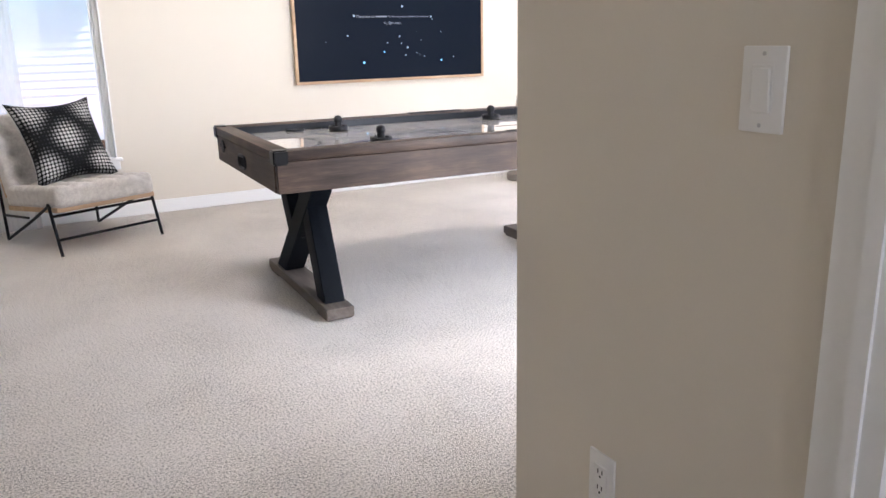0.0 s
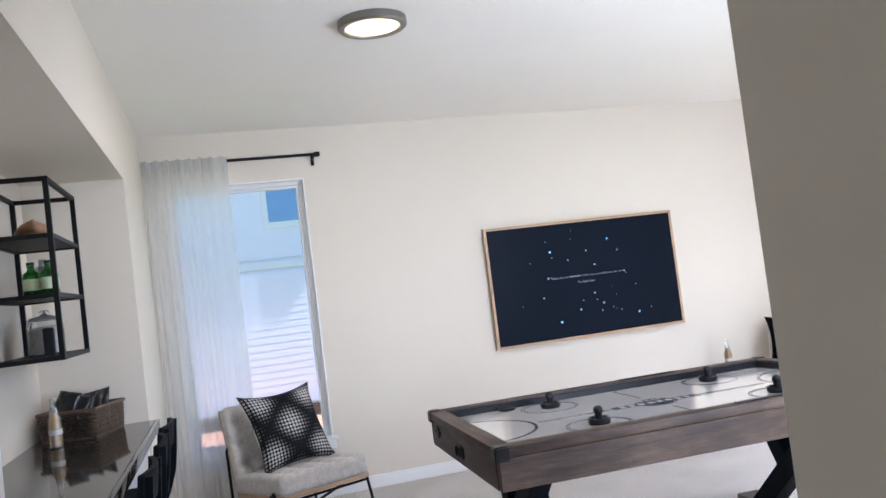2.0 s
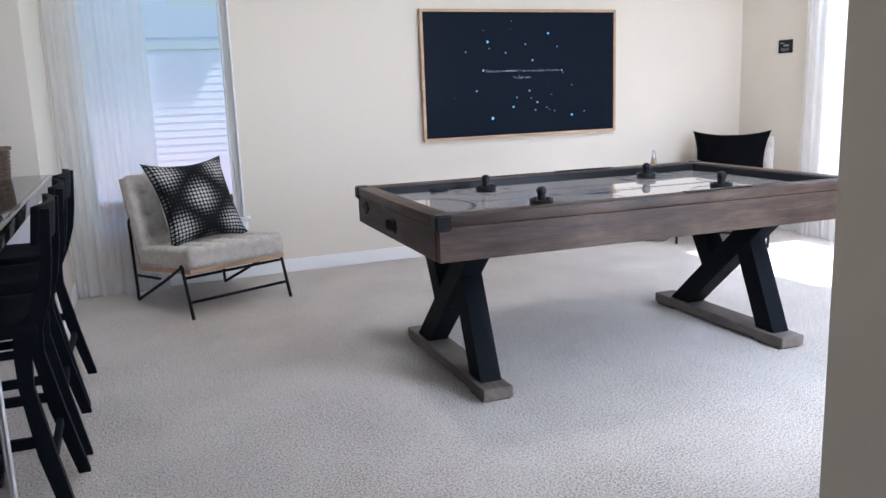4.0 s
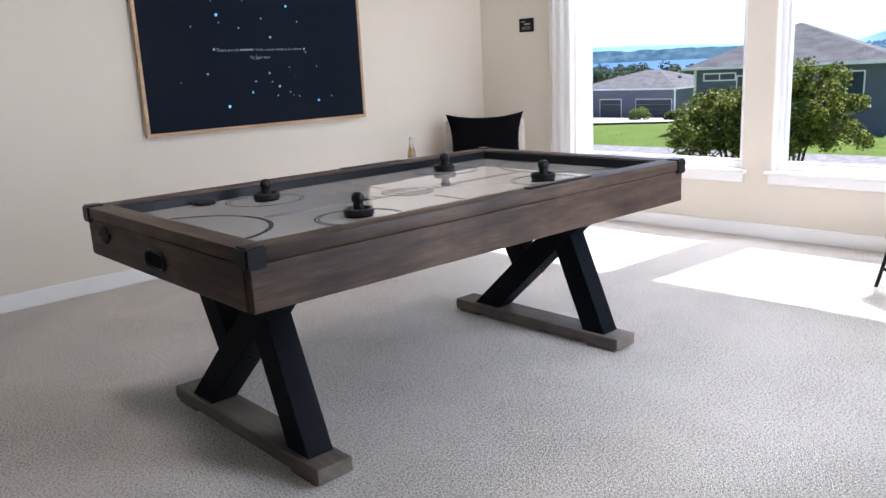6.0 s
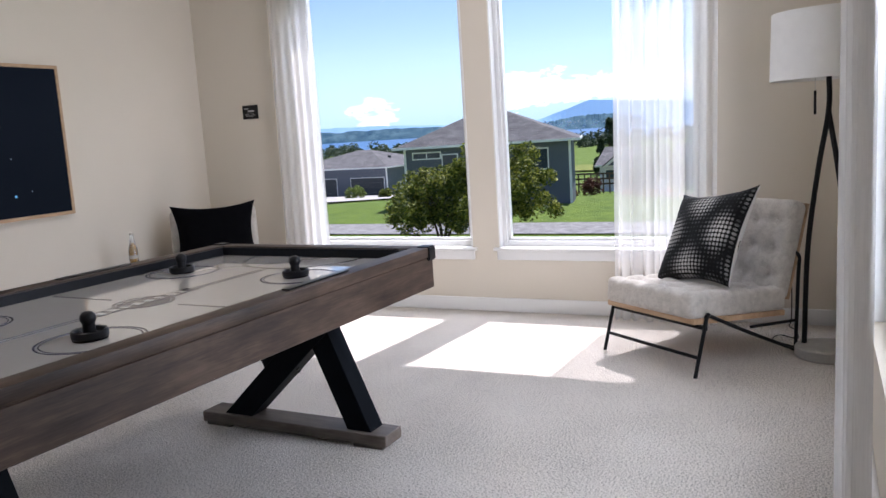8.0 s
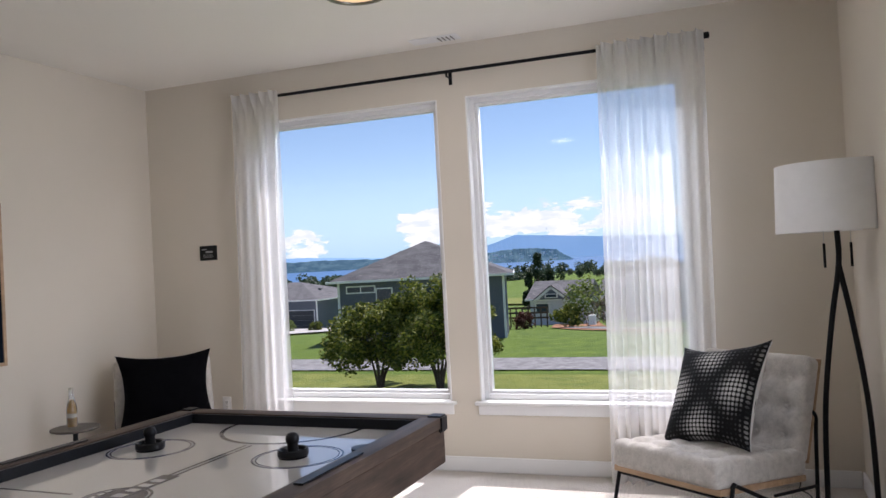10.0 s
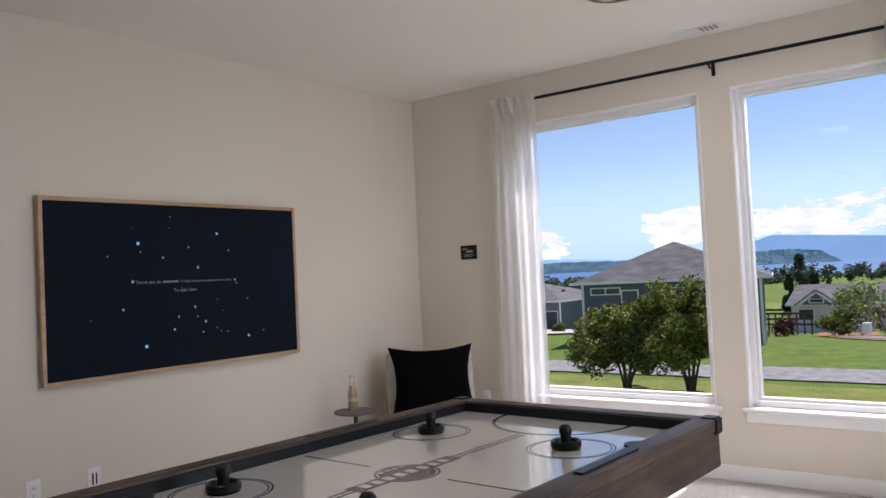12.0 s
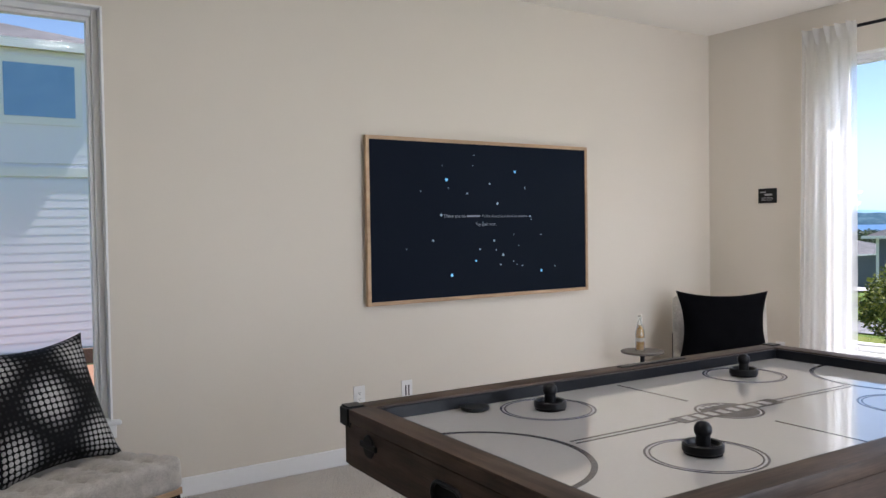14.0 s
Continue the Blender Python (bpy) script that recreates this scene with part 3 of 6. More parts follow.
def hockey_table():
    L, W, H, LOW = 2.02, 1.165, 0.785, 0.612
    th = thing("air_hockey_table", "weathered brown air hockey table with black X legs", "game table", m=pose(2.085, 3.822, 0, 0, 0, -1.8))
    hx, hy, rail = L / 2, W / 2, 0.072
    for s in (-1, 1):
        y0, y1 = sorted((s * hy, s * (hy - 0.03)))
        part("side_apron", bm_box((-hx + 0.004, y0, LOW), (hx - 0.004, y1, 0.742), 0.003), TABLE_WOOD, th)
        x0, x1 = sorted((s * hx, s * (hx - 0.03)))
        part("end_apron", bm_box((x0, -hy + 0.031, LOW), (x1, hy - 0.031, 0.742), 0.003), TABLE_WOOD_Y, th)
        y0, y1 = sorted((s * (hy + 0.006), s * (hy - rail)))
        part("side_rail", bm_box((-hx + 0.05, y0, 0.744), (hx - 0.05, y1, H), 0.005, seg=2), TABLE_WOOD, th)
        x0, x1 = sorted((s * (hx + 0.006), s * (hx - rail)))
        part("end_rail", bm_box((x0, -hy + 0.05, 0.744), (x1, hy - 0.05, H - 0.001), 0.005, seg=2), TABLE_WOOD_Y, th)
        y0, y1 = sorted((s * (hy - rail - 0.001), s * (hy - rail - 0.012)))
        part("rail_liner", bm_box((-hx + rail, y0, 0.742), (hx - rail, y1, H - 0.006), 0.002), RAIL_BLACK, th)
        x0, x1 = sorted((s * (hx - rail - 0.001), s * (hx - rail - 0.012)))
        part("rail_liner", bm_box((x0, -hy + rail + 0.012, 0.742), (x1, hy - rail - 0.012, H - 0.006), 0.002), RAIL_BLACK, th)
        for q in (-1, 1):
            # cast corner caps
            bm = bmesh.new()
            lo = (min(s * (hx - 0.052), s * (hx + 0.010)), min(q * (hy - 0.052), q * (hy + 0.010)), 0.728)
            hi = (max(s * (hx - 0.052), s * (hx + 0.010)), max(q * (hy - 0.052), q * (hy + 0.010)), H + 0.004)
            add_box(bm, lo, hi)
            bmesh.ops.bevel(bm, geom=list(bm.edges), offset=0.006, segments=2, affect="EDGES")
            part("corner_cap", bm, BLACK_RUBBER, th)
    part("underside", bm_box((-hx + 0.031, -hy + 0.031, LOW + 0.01), (hx - 0.031, hy - 0.031, 0.70)), RAIL_BLACK, th)
    part("playfield", bm_box((-hx + rail, -hy + rail, 0.7205), (hx - rail, hy - rail, 0.742)), PLAYFIELD, th, "glossy white playfield with printed rings")
    Z = 0.7425

    def ring(name, cx, cy, r, w, mat=INK_BLUE, a0=0.0, a1=360.0, z=Z):
        bm = bmesh.new()
        n = 64
        full = abs(a1 - a0) > 359
        count = n if full else n + 1
        vs = [[bm.verts.new((cx + rr * math.cos(radians(a0 + (a1 - a0) * k / n)), cy + rr * math.sin(radians(a0 + (a1 - a0) * k / n)), zz)) for k in range(count)]
              for rr, zz in ((r - w / 2, Z - 0.0004), (r - w / 2, z + 0.0003), (r + w / 2, z + 0.0003), (r + w / 2, Z - 0.0004))]
        for a, b in zip(vs, vs[1:]):
            for k in range(n):
                k2 = (k + 1) % count
                bm.faces.new((a[k], a[k2], b[k2], b[k]))
        return part(name, bm, mat, th, smooth=0)

    def stripe(x0, y0, x1, y1, w, mat=INK):
        d = Vector((x1 - x0, y1 - y0))
        m = Matrix.Translation((x0, y0, Z)) @ Matrix.Rotation(math.atan2(d.y, d.x), 4, "Z")
        return part("printed_line", bm_box((0, -w / 2, -0.0004), (d.length, w / 2, 0.0003), m=m), mat, th, smooth=0)
    for x in RING_X:
        for y in RING_Y:
            ring("printed_ring", x, y, 0.146, 0.006)
            ring("printed_ring", x, y, 0.134, 0.004)
    for s in (-1, 1):
        ring("goal_arc", s * (hx - rail - 0.012), 0.0, 0.28, 0.016, INK, 90 if s > 0 else -90, 270 if s > 0 else 90)
        for dy in (-0.011, 0.011):
            x0, x1 = sorted((s * 0.22, s * 0.62))
            stripe(x0, dy, x1, dy, 0.008)
        stripe(0.0, s * 0.16, 0.0, s * 0.47, 0.008)
    # printed emblem at the centre: an oval with a plaque of bars across it
    ring("emblem", 0, 0, 0.098, 0.008, INK)
    ring("emblem", 0, 0, 0.048, 0.080, INK)
    part("emblem", bm_box((-0.23, -0.032, Z), (0.23, 0.032, Z + 0.0006)), INK, th, smooth=0)
    for k in range(8):
        part("emblem_bar", bm_box((-0.195 + k * 0.05, -0.020, Z + 0.0008), (-0.165 + k * 0.05, 0.020, Z + 0.0012)), PLAYFIELD, th, smooth=0)
    for k in range(4):
        part("emblem_bar", bm_box((-0.055 + k * 0.03, 0.058, Z + 0.0008), (-0.035 + k * 0.03, 0.074, Z + 0.0012)), PLAYFIELD, th, smooth=0)
    # score slides let into the rails, round vents by the liner
    for s in (-1, 1):
        bm = bm_box((0.08, -0.016, 0), (0.42, 0.016, 0.006), 0.0025, m=Matrix.Translation((0, s * (hy - 0.036), H)))
        part("score_slide", bm, BLACK_RUBBER, th)
        part("puck_rest", lathe([(0, 0), (0.040, 0), (0.045, 0.004), (0.045, 0.012), (0, 0.012)], 24, Matrix.Translation((s * -0.62, s * (hy - rail - 0.052), Z))), BLACK_RUBBER, th)
    # puck return openings at the ends
    for s in (-1, 1):
        bm = bmesh.new()
        pts = []
        for k in range(24):
            a = 2 * math.pi * k / 24
            pts.append((s * (hx + 0.004), 0.0 + 0.035 * (1 if math.cos(a) > 0 else -1) + 0.030 * math.cos(a), 0.672 + 0.029 * math.sin(a)))
        add_tube(bm, pts, 0.006, 8, closed=True)
        ret = part("puck_return", bm, BLACK_RUBBER, th)
        # thin flat plate, its black painted in for the depth of the return
        bm = bmesh.new()
        vs = [bm.verts.new((p[0] - s * 0.003, p[1], p[2])) for p in pts]
        bm.faces.new(vs)
        ex = bmesh.ops.extrude_face_region(bm, geom=list(bm.faces))
        bmesh.ops.translate(bm, vec=(-s * 0.0005, 0, 0), verts=[v for v in ex["geom"] if isinstance(v, bmesh.types.BMVert)])
        part("opening", bm, SLOT, ret, smooth=0)
        # cast badge
        bm = lathe([(0, 0), (0.030, 0), (0.034, 0.003), (0.030, 0.007), (0, 0.008)], 20, Matrix.Translation((s * hx, 0.41, 0.700)) @ Matrix.Rotation(radians(90 * s), 4, "Y"))
        badge = part("badge", bm, BLACK_METAL, th, "small black cast badge")
        part("badge_bar", bm_box((min(s * hx, s * (hx + 0.010)), 0.362, 0.692), (max(s * hx, s * (hx + 0.010)), 0.458, 0.710), 0.003), BLACK_METAL, badge)
    # X legs on long feet
    for fx in (-0.745, 0.745):
        foot = part("foot", bm_box((fx - 0.064, -0.49, 0.012), (fx + 0.064, 0.49, 0.060), 0.003), FOOT_WOOD, th, "long grey-brown foot plank")
        for q in (-1, 1):
            part("foot_pad", bm_box((fx - 0.060, min(q * 0.47, q * 0.33), 0.0), (fx + 0.060, max(q * 0.47, q * 0.33), 0.013)), FOOT_WOOD, foot)

        def beam(name, ya, za, yb, zb, w, t, off=0.0):
            # bar cut level at both ends
            d = (yb - ya) / (zb - za)
            hw = w * math.sqrt(1 + d * d) / 2
            bm = bmesh.new()
            vs = []
            for x in (fx - t / 2 + off, fx + t / 2 + off):
                vs.append([bm.verts.new((x, y, z)) for y, z in ((ya - hw, za), (ya + hw, za), (yb + hw, zb), (yb - hw, zb))])
            a, b = vs
            bm.faces.new(a), bm.faces.new(list(reversed(b)))
            for k in range(4):
                bm.faces.new((a[k], a[(k + 1) % 4], b[(k + 1) % 4], b[k]))
            bmesh.ops.bevel(bm, geom=list(bm.edges), offset=0.003, segments=1, affect="EDGES")
            return part(name, bm, BLACK_WOOD, th)
        leg = beam("leg_beam", 0.290, 0.060, -0.310, 0.612, 0.104, 0.098)
        beam("leg_beam", -0.352, 0.060, -0.115, 0.612, 0.108, 0.094, 0.003)
        beam("leg_beam", 0.055, 0.285, 0.245, 0.612, 0.104, 0.094, 0.003)
        for k, (by, bz) in enumerate(((-0.012, 0.330), (0.018, 0.302))):
            part("bolt", lathe([(0, 0), (0.009, 0), (0.009, 0.006), (0, 0.007)], 10, Matrix.Translation((fx - 0.02 + 0.04 * k, by - 0.035, bz - 0.035)) @ Matrix.Rotation(radians(138), 4, "X")), BLACK_METAL, leg)
    return th


hockey = hockey_table()


def mallet():
    th = thing("air_hockey_mallet", "black plastic air hockey mallet with felt base", "mallet", "mallets on the table")
    part("base", lathe([(0, 0.003), (0.047, 0.003), (0.051, 0.008), (0.051, 0.024), (0.047, 0.028), (0.041, 0.026), (0.037, 0.016), (0.020, 0.013), (0.019, 0.02), (0, 0.02)], 32), BLACK_RUBBER, th)
    part("knob", lathe([(0.018, 0.014), (0.0175, 0.045), (0.021, 0.050), (0.0225, 0.058), (0.021, 0.068), (0.014, 0.077), (0.005, 0.080), (0, 0.0802)], 28), BLACK_RUBBER, th)
    part("felt", lathe([(0, 0), (0.047, 0), (0.047, 0.0028), (0, 0.0028)], 28), BLACK_CLOTH, th)
    return th


first = mallet()
spots = [(x + dx, y + dy) for (x, dx) in zip(RING_X, (0.006, -0.008)) for (y, dy) in zip(RING_Y, (0.012, -0.004))]
play = hockey.matrix_basis.copy()
first.matrix_basis = play @ pose(*spots[0], 0.7431)
for k, (x, y) in enumerate(spots[1:]):
    copy_thing(first, play @ pose(x, y, 0.7431, 0, 0, 40 * k))


# ---- lounge chairs ----
def pillow_mesh(w, h, t, ears=0.10, seed=0, shift=0.0):
    bm = bmesh.new()
    uvl = bm.loops.layers.uv.new("uv")
    n = 22
    grid = {}
    for side in (1, -1):
        for i in range(n + 1):
            for j in range(n + 1):
                u, v = 2 * i / n - 1, 2 * j / n - 1
                edge = i in (0, n) or j in (0, n)
                if edge and side < 0:
                    grid[side, i, j] = grid[1, i, j]
                    continue
                x = w / 2 * u * (1 - ears * (1 - v * v) * abs(u) ** 2)
                y = h / 2 * v * (1 - ears * (1 - u * u) * abs(v) ** 2)
                b = ((1 - u * u) * (1 - v * v)) ** 0.42
                wr = 0.010 * noise.noise(Vector((u * 2.3 + seed, v * 2.3, side))) * b
                grid[side, i, j] = bm.verts.new((x, y, side * (t / 2 * b + wr)))
    for side in (1, -1):
        for i in range(n):
            for j in range(n):
                q = [(i, j), (i + 1, j), (i + 1, j + 1), (i, j + 1)]
                f = bm.faces.new([grid[side, a, b] for a, b in (q if side > 0 else q[::-1])])
                for lp, (a, b) in zip(f.loops, q if side > 0 else q[::-1]):
                    lp[uvl].uv = (a / n + shift, b / n)
    return bm


def pillow(m, w, h, t, material, label, piping=None, seed=0, shift=0.0):
    th = thing("throw_pillow", label, "pillow", m=m)
    part("cover", pillow_mesh(w, h, t, 0.16, seed, shift), material, th, smooth=80)
    if piping:
        part("backing", pillow_mesh(w * 0.985, h * 0.985, t * 0.9, 0.16, seed + 1), piping, th, smooth=80).matrix_basis = pose(0, 0, -0.012)
    return th


def lounge_chair(m, label):
    """Armless: tufted seat and back on a bent black rod frame with a wooden rail. Faces -y."""
    th = thing("lounge_chair", label, "chair", "lounge chairs", m=m)
    hw = 0.315

    def tufts(cols, rows, sx, sy, deep, axis):
        spots = [((c - (cols - 1) / 2) * sx, (r - (rows - 1) / 2) * sy) for r in range(rows) for c in range(cols)]

        def dent(p):
            if p.z < 0.01:
                return Vector((0, 0, 0))
            d = 0.0
            for x, y in spots:
                rr = ((p.x - x) ** 2 + (p.y - y) ** 2)
                d += deep * math.exp(-rr / 0.0016)
            # shallow valleys run from button to button
            for k in range(cols):
                d += 0.30 * deep * math.exp(-((p.x - (k - (cols - 1) / 2) * sx) / 0.020) ** 2)
            for k in range(rows):
                d += 0.30 * deep * math.exp(-((p.y - (k - (rows - 1) / 2) * sy) / 0.020) ** 2)
            return Vector((0, 0, -d))
        return dent, spots
    dent, spots = tufts(4, 4, 0.145, 0.145, 0.032, 2)
    seat = soft_box(0.635, 0.67, 0.135, 0.032, 42, dent)
    tilt = pose(0, -0.045, 0.326, -5)
    bmesh.ops.transform(seat, matrix=tilt, verts=seat.verts)
    seat_ob = part("seat", seat, UPHOLSTERY, th, smooth=80)
    for x, y in spots:
        b = lathe([(0, 0.004), (0.008, 0.003), (0.010, 0), (0.008, -0.004), (0, -0.005)], 10, tilt @ Matrix.Translation((x, y, 0.050)))
        part("button", b, UPHOLSTERY, seat_ob)
    dent, spots = tufts(4, 3, 0.145, 0.14, 0.028, 2)
    back = soft_box(0.625, 0.52, 0.115, 0.035, 36, dent)
    lean = pose(0, 0.330, 0.540, 72, 0, 0)
    bmesh.ops.transform(back, matrix=lean, verts=back.verts)
    back_ob = part("backrest", back, UPHOLSTERY, th, smooth=80)
    for x, y in spots:
        b = lathe([(0, 0.004), (0.008, 0.003), (0.010, 0), (0.008, -0.004), (0, -0.005)], 10, lean @ Matrix.Translation((x, y, 0.042)))
        part("button", b, UPHOLSTERY, back_ob)
    bm = bm_box((-0.315, -0.37, -0.012), (0.315, 0.275, 0.018), 0.006, m=pose(0, 0, 0.244, -5), seg=2)
    part("seat_rail", bm, ASH, th, "natural wood rail under the seat")
    bm = bm_box((-0.305, 0.058, -0.25), (0.305, 0.072, 0.26), 0.004, m=pose(0, 0.330, 0.540, -18, 0, 0))
    part("back_panel", bm, ASH, th, "natural wood back panel")
    r = 0.0095
    for s in (-1, 1):
        x = s * (hw + 0.015)
        knee, front = (x, -0.30, 0.300), (x, -0.385, 0.008)
        part("front_leg", rod([knee, front], r, 10), BLACK_METAL, th)
        part("side_brace", rod(smooth_line([(x * 0.96, -0.285, 0.303), (x * 0.945, 0.0, 0.168), (x * 0.935, 0.32, 0.026), (x * 0.93, 0.355, 0.012), (x * 0.93, 0.366, 0.045), (x * 0.93, 0.385, 0.40), (x * 0.93, 0.392, 0.495), (x * 0.93, 0.362, 0.528)], 5), r, 10), BLACK_METAL, th)
        part("knee", rod([(x, -0.31, 0.292), (x, -0.292, 0.307), (x * 0.96, -0.27, 0.298)], r * 1.05, 10), BLACK_METAL, th)
        part("side_bar", rod([(x * 0.93, 0.372, 0.165), (x * 0.95, 0.02, 0.19)], r * 0.85, 8), BLACK_METAL, th)
    part("front_bar", rod([(-hw - 0.015, -0.362, 0.105), (hw + 0.015, -0.362, 0.105)], r * 0.9, 10), BLACK_METAL, th)
    part("seat_bar", rod([(-hw - 0.012, -0.30, 0.236), (hw + 0.012, -0.30, 0.236)], r * 0.9, 10), BLACK_METAL, th)
    return th


chair_a = pose(0.468, 5.715, 0, 0, 0, 23.3)
chair_b = pose(4.455, 2.325, 0, 0, 0, -126.0)
chair_c = pose(4.47, 5.62, 0, 0, 0, -47)
lounge_chair(chair_a, "oatmeal tufted armless lounge chair on black rods, by the narrow window")
lounge_chair(chair_b, "oatmeal tufted armless lounge chair on black rods, beside the floor lamp")
lounge_chair(chair_c, "oatmeal tufted armless lounge chair in the room corner")
pillow(chair_a @ pose(0.005, 0.085, 0.622, 64, 0, 4) @ pose(0, 0, 0, 0, 0, 1), 0.565, 0.565, 0.17, DOTS, "black square pillow covered in silver dots", WHITE_CLOTH, 1)
pillow(chair_b @ pose(-0.02, 0.06, 0.610, 60, 0, -8) @ pose(0, 0, 0, 0, 0, 9), 0.565, 0.565, 0.17, DOTS, "black square pillow covered in silver dots, against the chair back", WHITE_CLOTH, 4, 0.3478)
pillow(chair_c @ pose(0.0, 0.09, 0.610, 66, 0, 0), 0.60, 0.52, 0.17, BLACK_CLOTH, "plain black square pillow on the corner chair", None, 7)


# ---- television ----
def television():
    x0, x1, z0, z1, y0, y1 = 2.136, 3.817, 0.873, 1.832, TV_Y - 0.048, TV_Y - 0.022
    th = thing("television", "wall-hung flat television in a pale oak picture frame, switched on", "television")
    fw = 0.021
    for lo, hi in (((x0, y0, z0), (x0 + fw, y1, z1)), ((x1 - fw, y0, z0), (x1, y1, z1)), ((x0 + fw, y0, z0), (x1 - fw, y1, z0 + fw)), ((x0 + fw, y0, z1 - fw), (x1 - fw, y1, z1))):
        part("frame_rail", bm_box(lo, hi, 0.0015), OAK, th)
    part("wall_mount", bm_box((x0 + 0.05, y1 + 0.001, z0 + 0.05), (x1 - 0.05, TV_Y, z1 - 0.05)), BLACK_METAL, th)
    mat, nt, bs = shader("lit_navy_screen")
    fac = noise_tex(nt, coords(nt), 0.8, 1.0)
    nt.links.new(ramp(nt, fac, [(0.3, (0.010, 0.020, 0.040)), (0.7, (0.016, 0.028, 0.052))]), bs.inputs["Emission Color"])
    bs.inputs["Base Color"].default_value = (0.004, 0.005, 0.008, 1)
    bs.inputs["Emission Strength"].default_value = 0.075
    bs.inputs["Roughness"].default_value = 0.3
    bs.inputs["Specular IOR Level"].default_value = 0.05
    part("screen", bm_box((x0 + fw, y0 + 0.006, z0 + fw), (x1 - fw, y1, z1 - fw)), mat, th, smooth=0)
    cx, cz = (x0 + x1) / 2, (z0 + z1) / 2
    spot_b, spot_w = glow("blue_screen_dot", (0.16, 0.52, 0.85), 0.42), glow("pale_screen_dot", (0.45, 0.62, 0.75), 0.13)
    rnd = random.Random(14)
    marks = [(-0.30, 0.24, 7, 1), (0.22, 0.30, 6, 1), (-0.27, -0.33, 7, 1), (0.43, -0.33, 6, 1), (0.08, 0.10, 6, 0), (-0.34, 0.03, 6, 0),
             (0.12, -0.22, 6, 0), (0.34, 0.02, 5, 0), (0.05, -0.13, 5, 0), (-0.15, 0.16, 4, 0), (0.02, 0.22, 4, 0), (-0.40, -0.12, 5, 0), (-0.06, -0.18, 4, 0),
             (-0.09, -0.25, 5, 1), (0.30, 0.20, 4, 0), (0.10, -0.28, 4, 0)]
    marks += [(rnd.uniform(-0.62, 0.68), rnd.uniform(-0.38, 0.40), rnd.choice((2, 2, 3)), 0) for _ in range(16)]
    for dx, dz, r, b in marks:
        bm = lathe([(0, 0), (r * 0.0014, 0), (r * 0.0014, 0.0006), (0, 0.0006)], 12, Matrix.Translation((cx + dx, y0 + 0.006, cz + dz)) @ Matrix.Rotation(radians(90), 4, "X"))
        part("screen_dot", bm, spot_b if b else spot_w, th, smooth=0)
    ink = glow("pale_screen_text", (0.42, 0.47, 0.55), 0.022)

    def words(text, x, z, size, align="LEFT"):
        cu = bpy.data.curves.new("caption", "FONT")
        cu.body, cu.size, cu.align_x, cu.extrude = text, size, align, 0.0003
        tmp = bpy.data.objects.new("caption", cu)
        scene.collection.objects.link(tmp)
        bpy.context.view_layer.update()
        me = bpy.data.meshes.new_from_object(tmp.evaluated_get(bpy.context.evaluated_depsgraph_get()))
        bpy.data.objects.remove(tmp)
        me.materials.clear()
        me.materials.append(ink)
        ob = new("screen_text", me)
        ob.parent = th
        ob.matrix_basis = Matrix.Translation((x, y0 + 0.0052, z)) @ Matrix.Rotation(radians(90), 4, "X")
    words("There are no", cx - 0.325, cz + 0.015, 0.030)
    part("screen_text", bm_box((cx - 0.155, y0 + 0.0045, cz + 0.018), (cx - 0.055, y0 + 0.0060, cz + 0.028)), ink, th, smooth=0)
    words("TV Plus channels available at the moment.", cx - 0.045, cz + 0.015, 0.0215)
    words("Try again later.", cx - 0.01, cz - 0.035, 0.026, "CENTER")
    return th


television()


# ---- small wall things ----
def wall_plate(kind, m, label, w=0.072, h=0.116):
    """Plate in the xz plane, facing -y."""
    th = thing("wall_outlet" if kind != "switch" else "light_switch", label, "outlet" if kind != "switch" else "light switch", m=m)
    plate = part("plate", bm_box((-w / 2, -0.006, -h / 2), (w / 2, 0, h / 2), 0.0025, seg=2), PLATE, th)
    if kind == "switch":
        part("rocker_frame", bm_box((-0.018, -0.0075, -0.034), (0.018, -0.006, 0.034), 0.001), PLATE, th)
        part("rocker", bm_box((-0.0155, -0.011, -0.031), (0.0155, -0.008, 0.031), 0.002, m=pose(0, 0, 0, 3)), PLATE, th)
        for z in (-0.048, 0.048):
            part("screw", lathe([(0, 0), (0.003, 0), (0.003, 0.001), (0, 0.001)], 10, Matrix.Translation((0, -0.006, z)) @ Matrix.Rotation(radians(90), 4, "X")), STEEL, th)
    elif kind == "outlet":
        part("receptacle", bm_box((-0.018, -0.0085, -0.034), (0.018, -0.006, 0.034), 0.002), PLATE, th)
        for z in (-0.017, 0.017):
            for x in (-0.006, 0.006):
                part("slot", bm_box((x - 0.0012, -0.0092, z - 0.001), (x + 0.0012, -0.0086, z + 0.008)), SLOT, th, smooth=0)
            part("ground_hole", lathe([(0, 0), (0.0025, 0), (0.0025, 0.0006), (0, 0.0006)], 10, Matrix.Translation((0, -0.0086, z - 0.007)) @ Matrix.Rotation(radians(90), 4, "X")), SLOT, th)
    else:
        for x in (-0.010, 0.010):
            part("cable_slot", bm_box((x - 0.004, -0.0072, -0.030), (x + 0.004, -0.0062, 0.030)), SLOT, th, smooth=0)
    return th


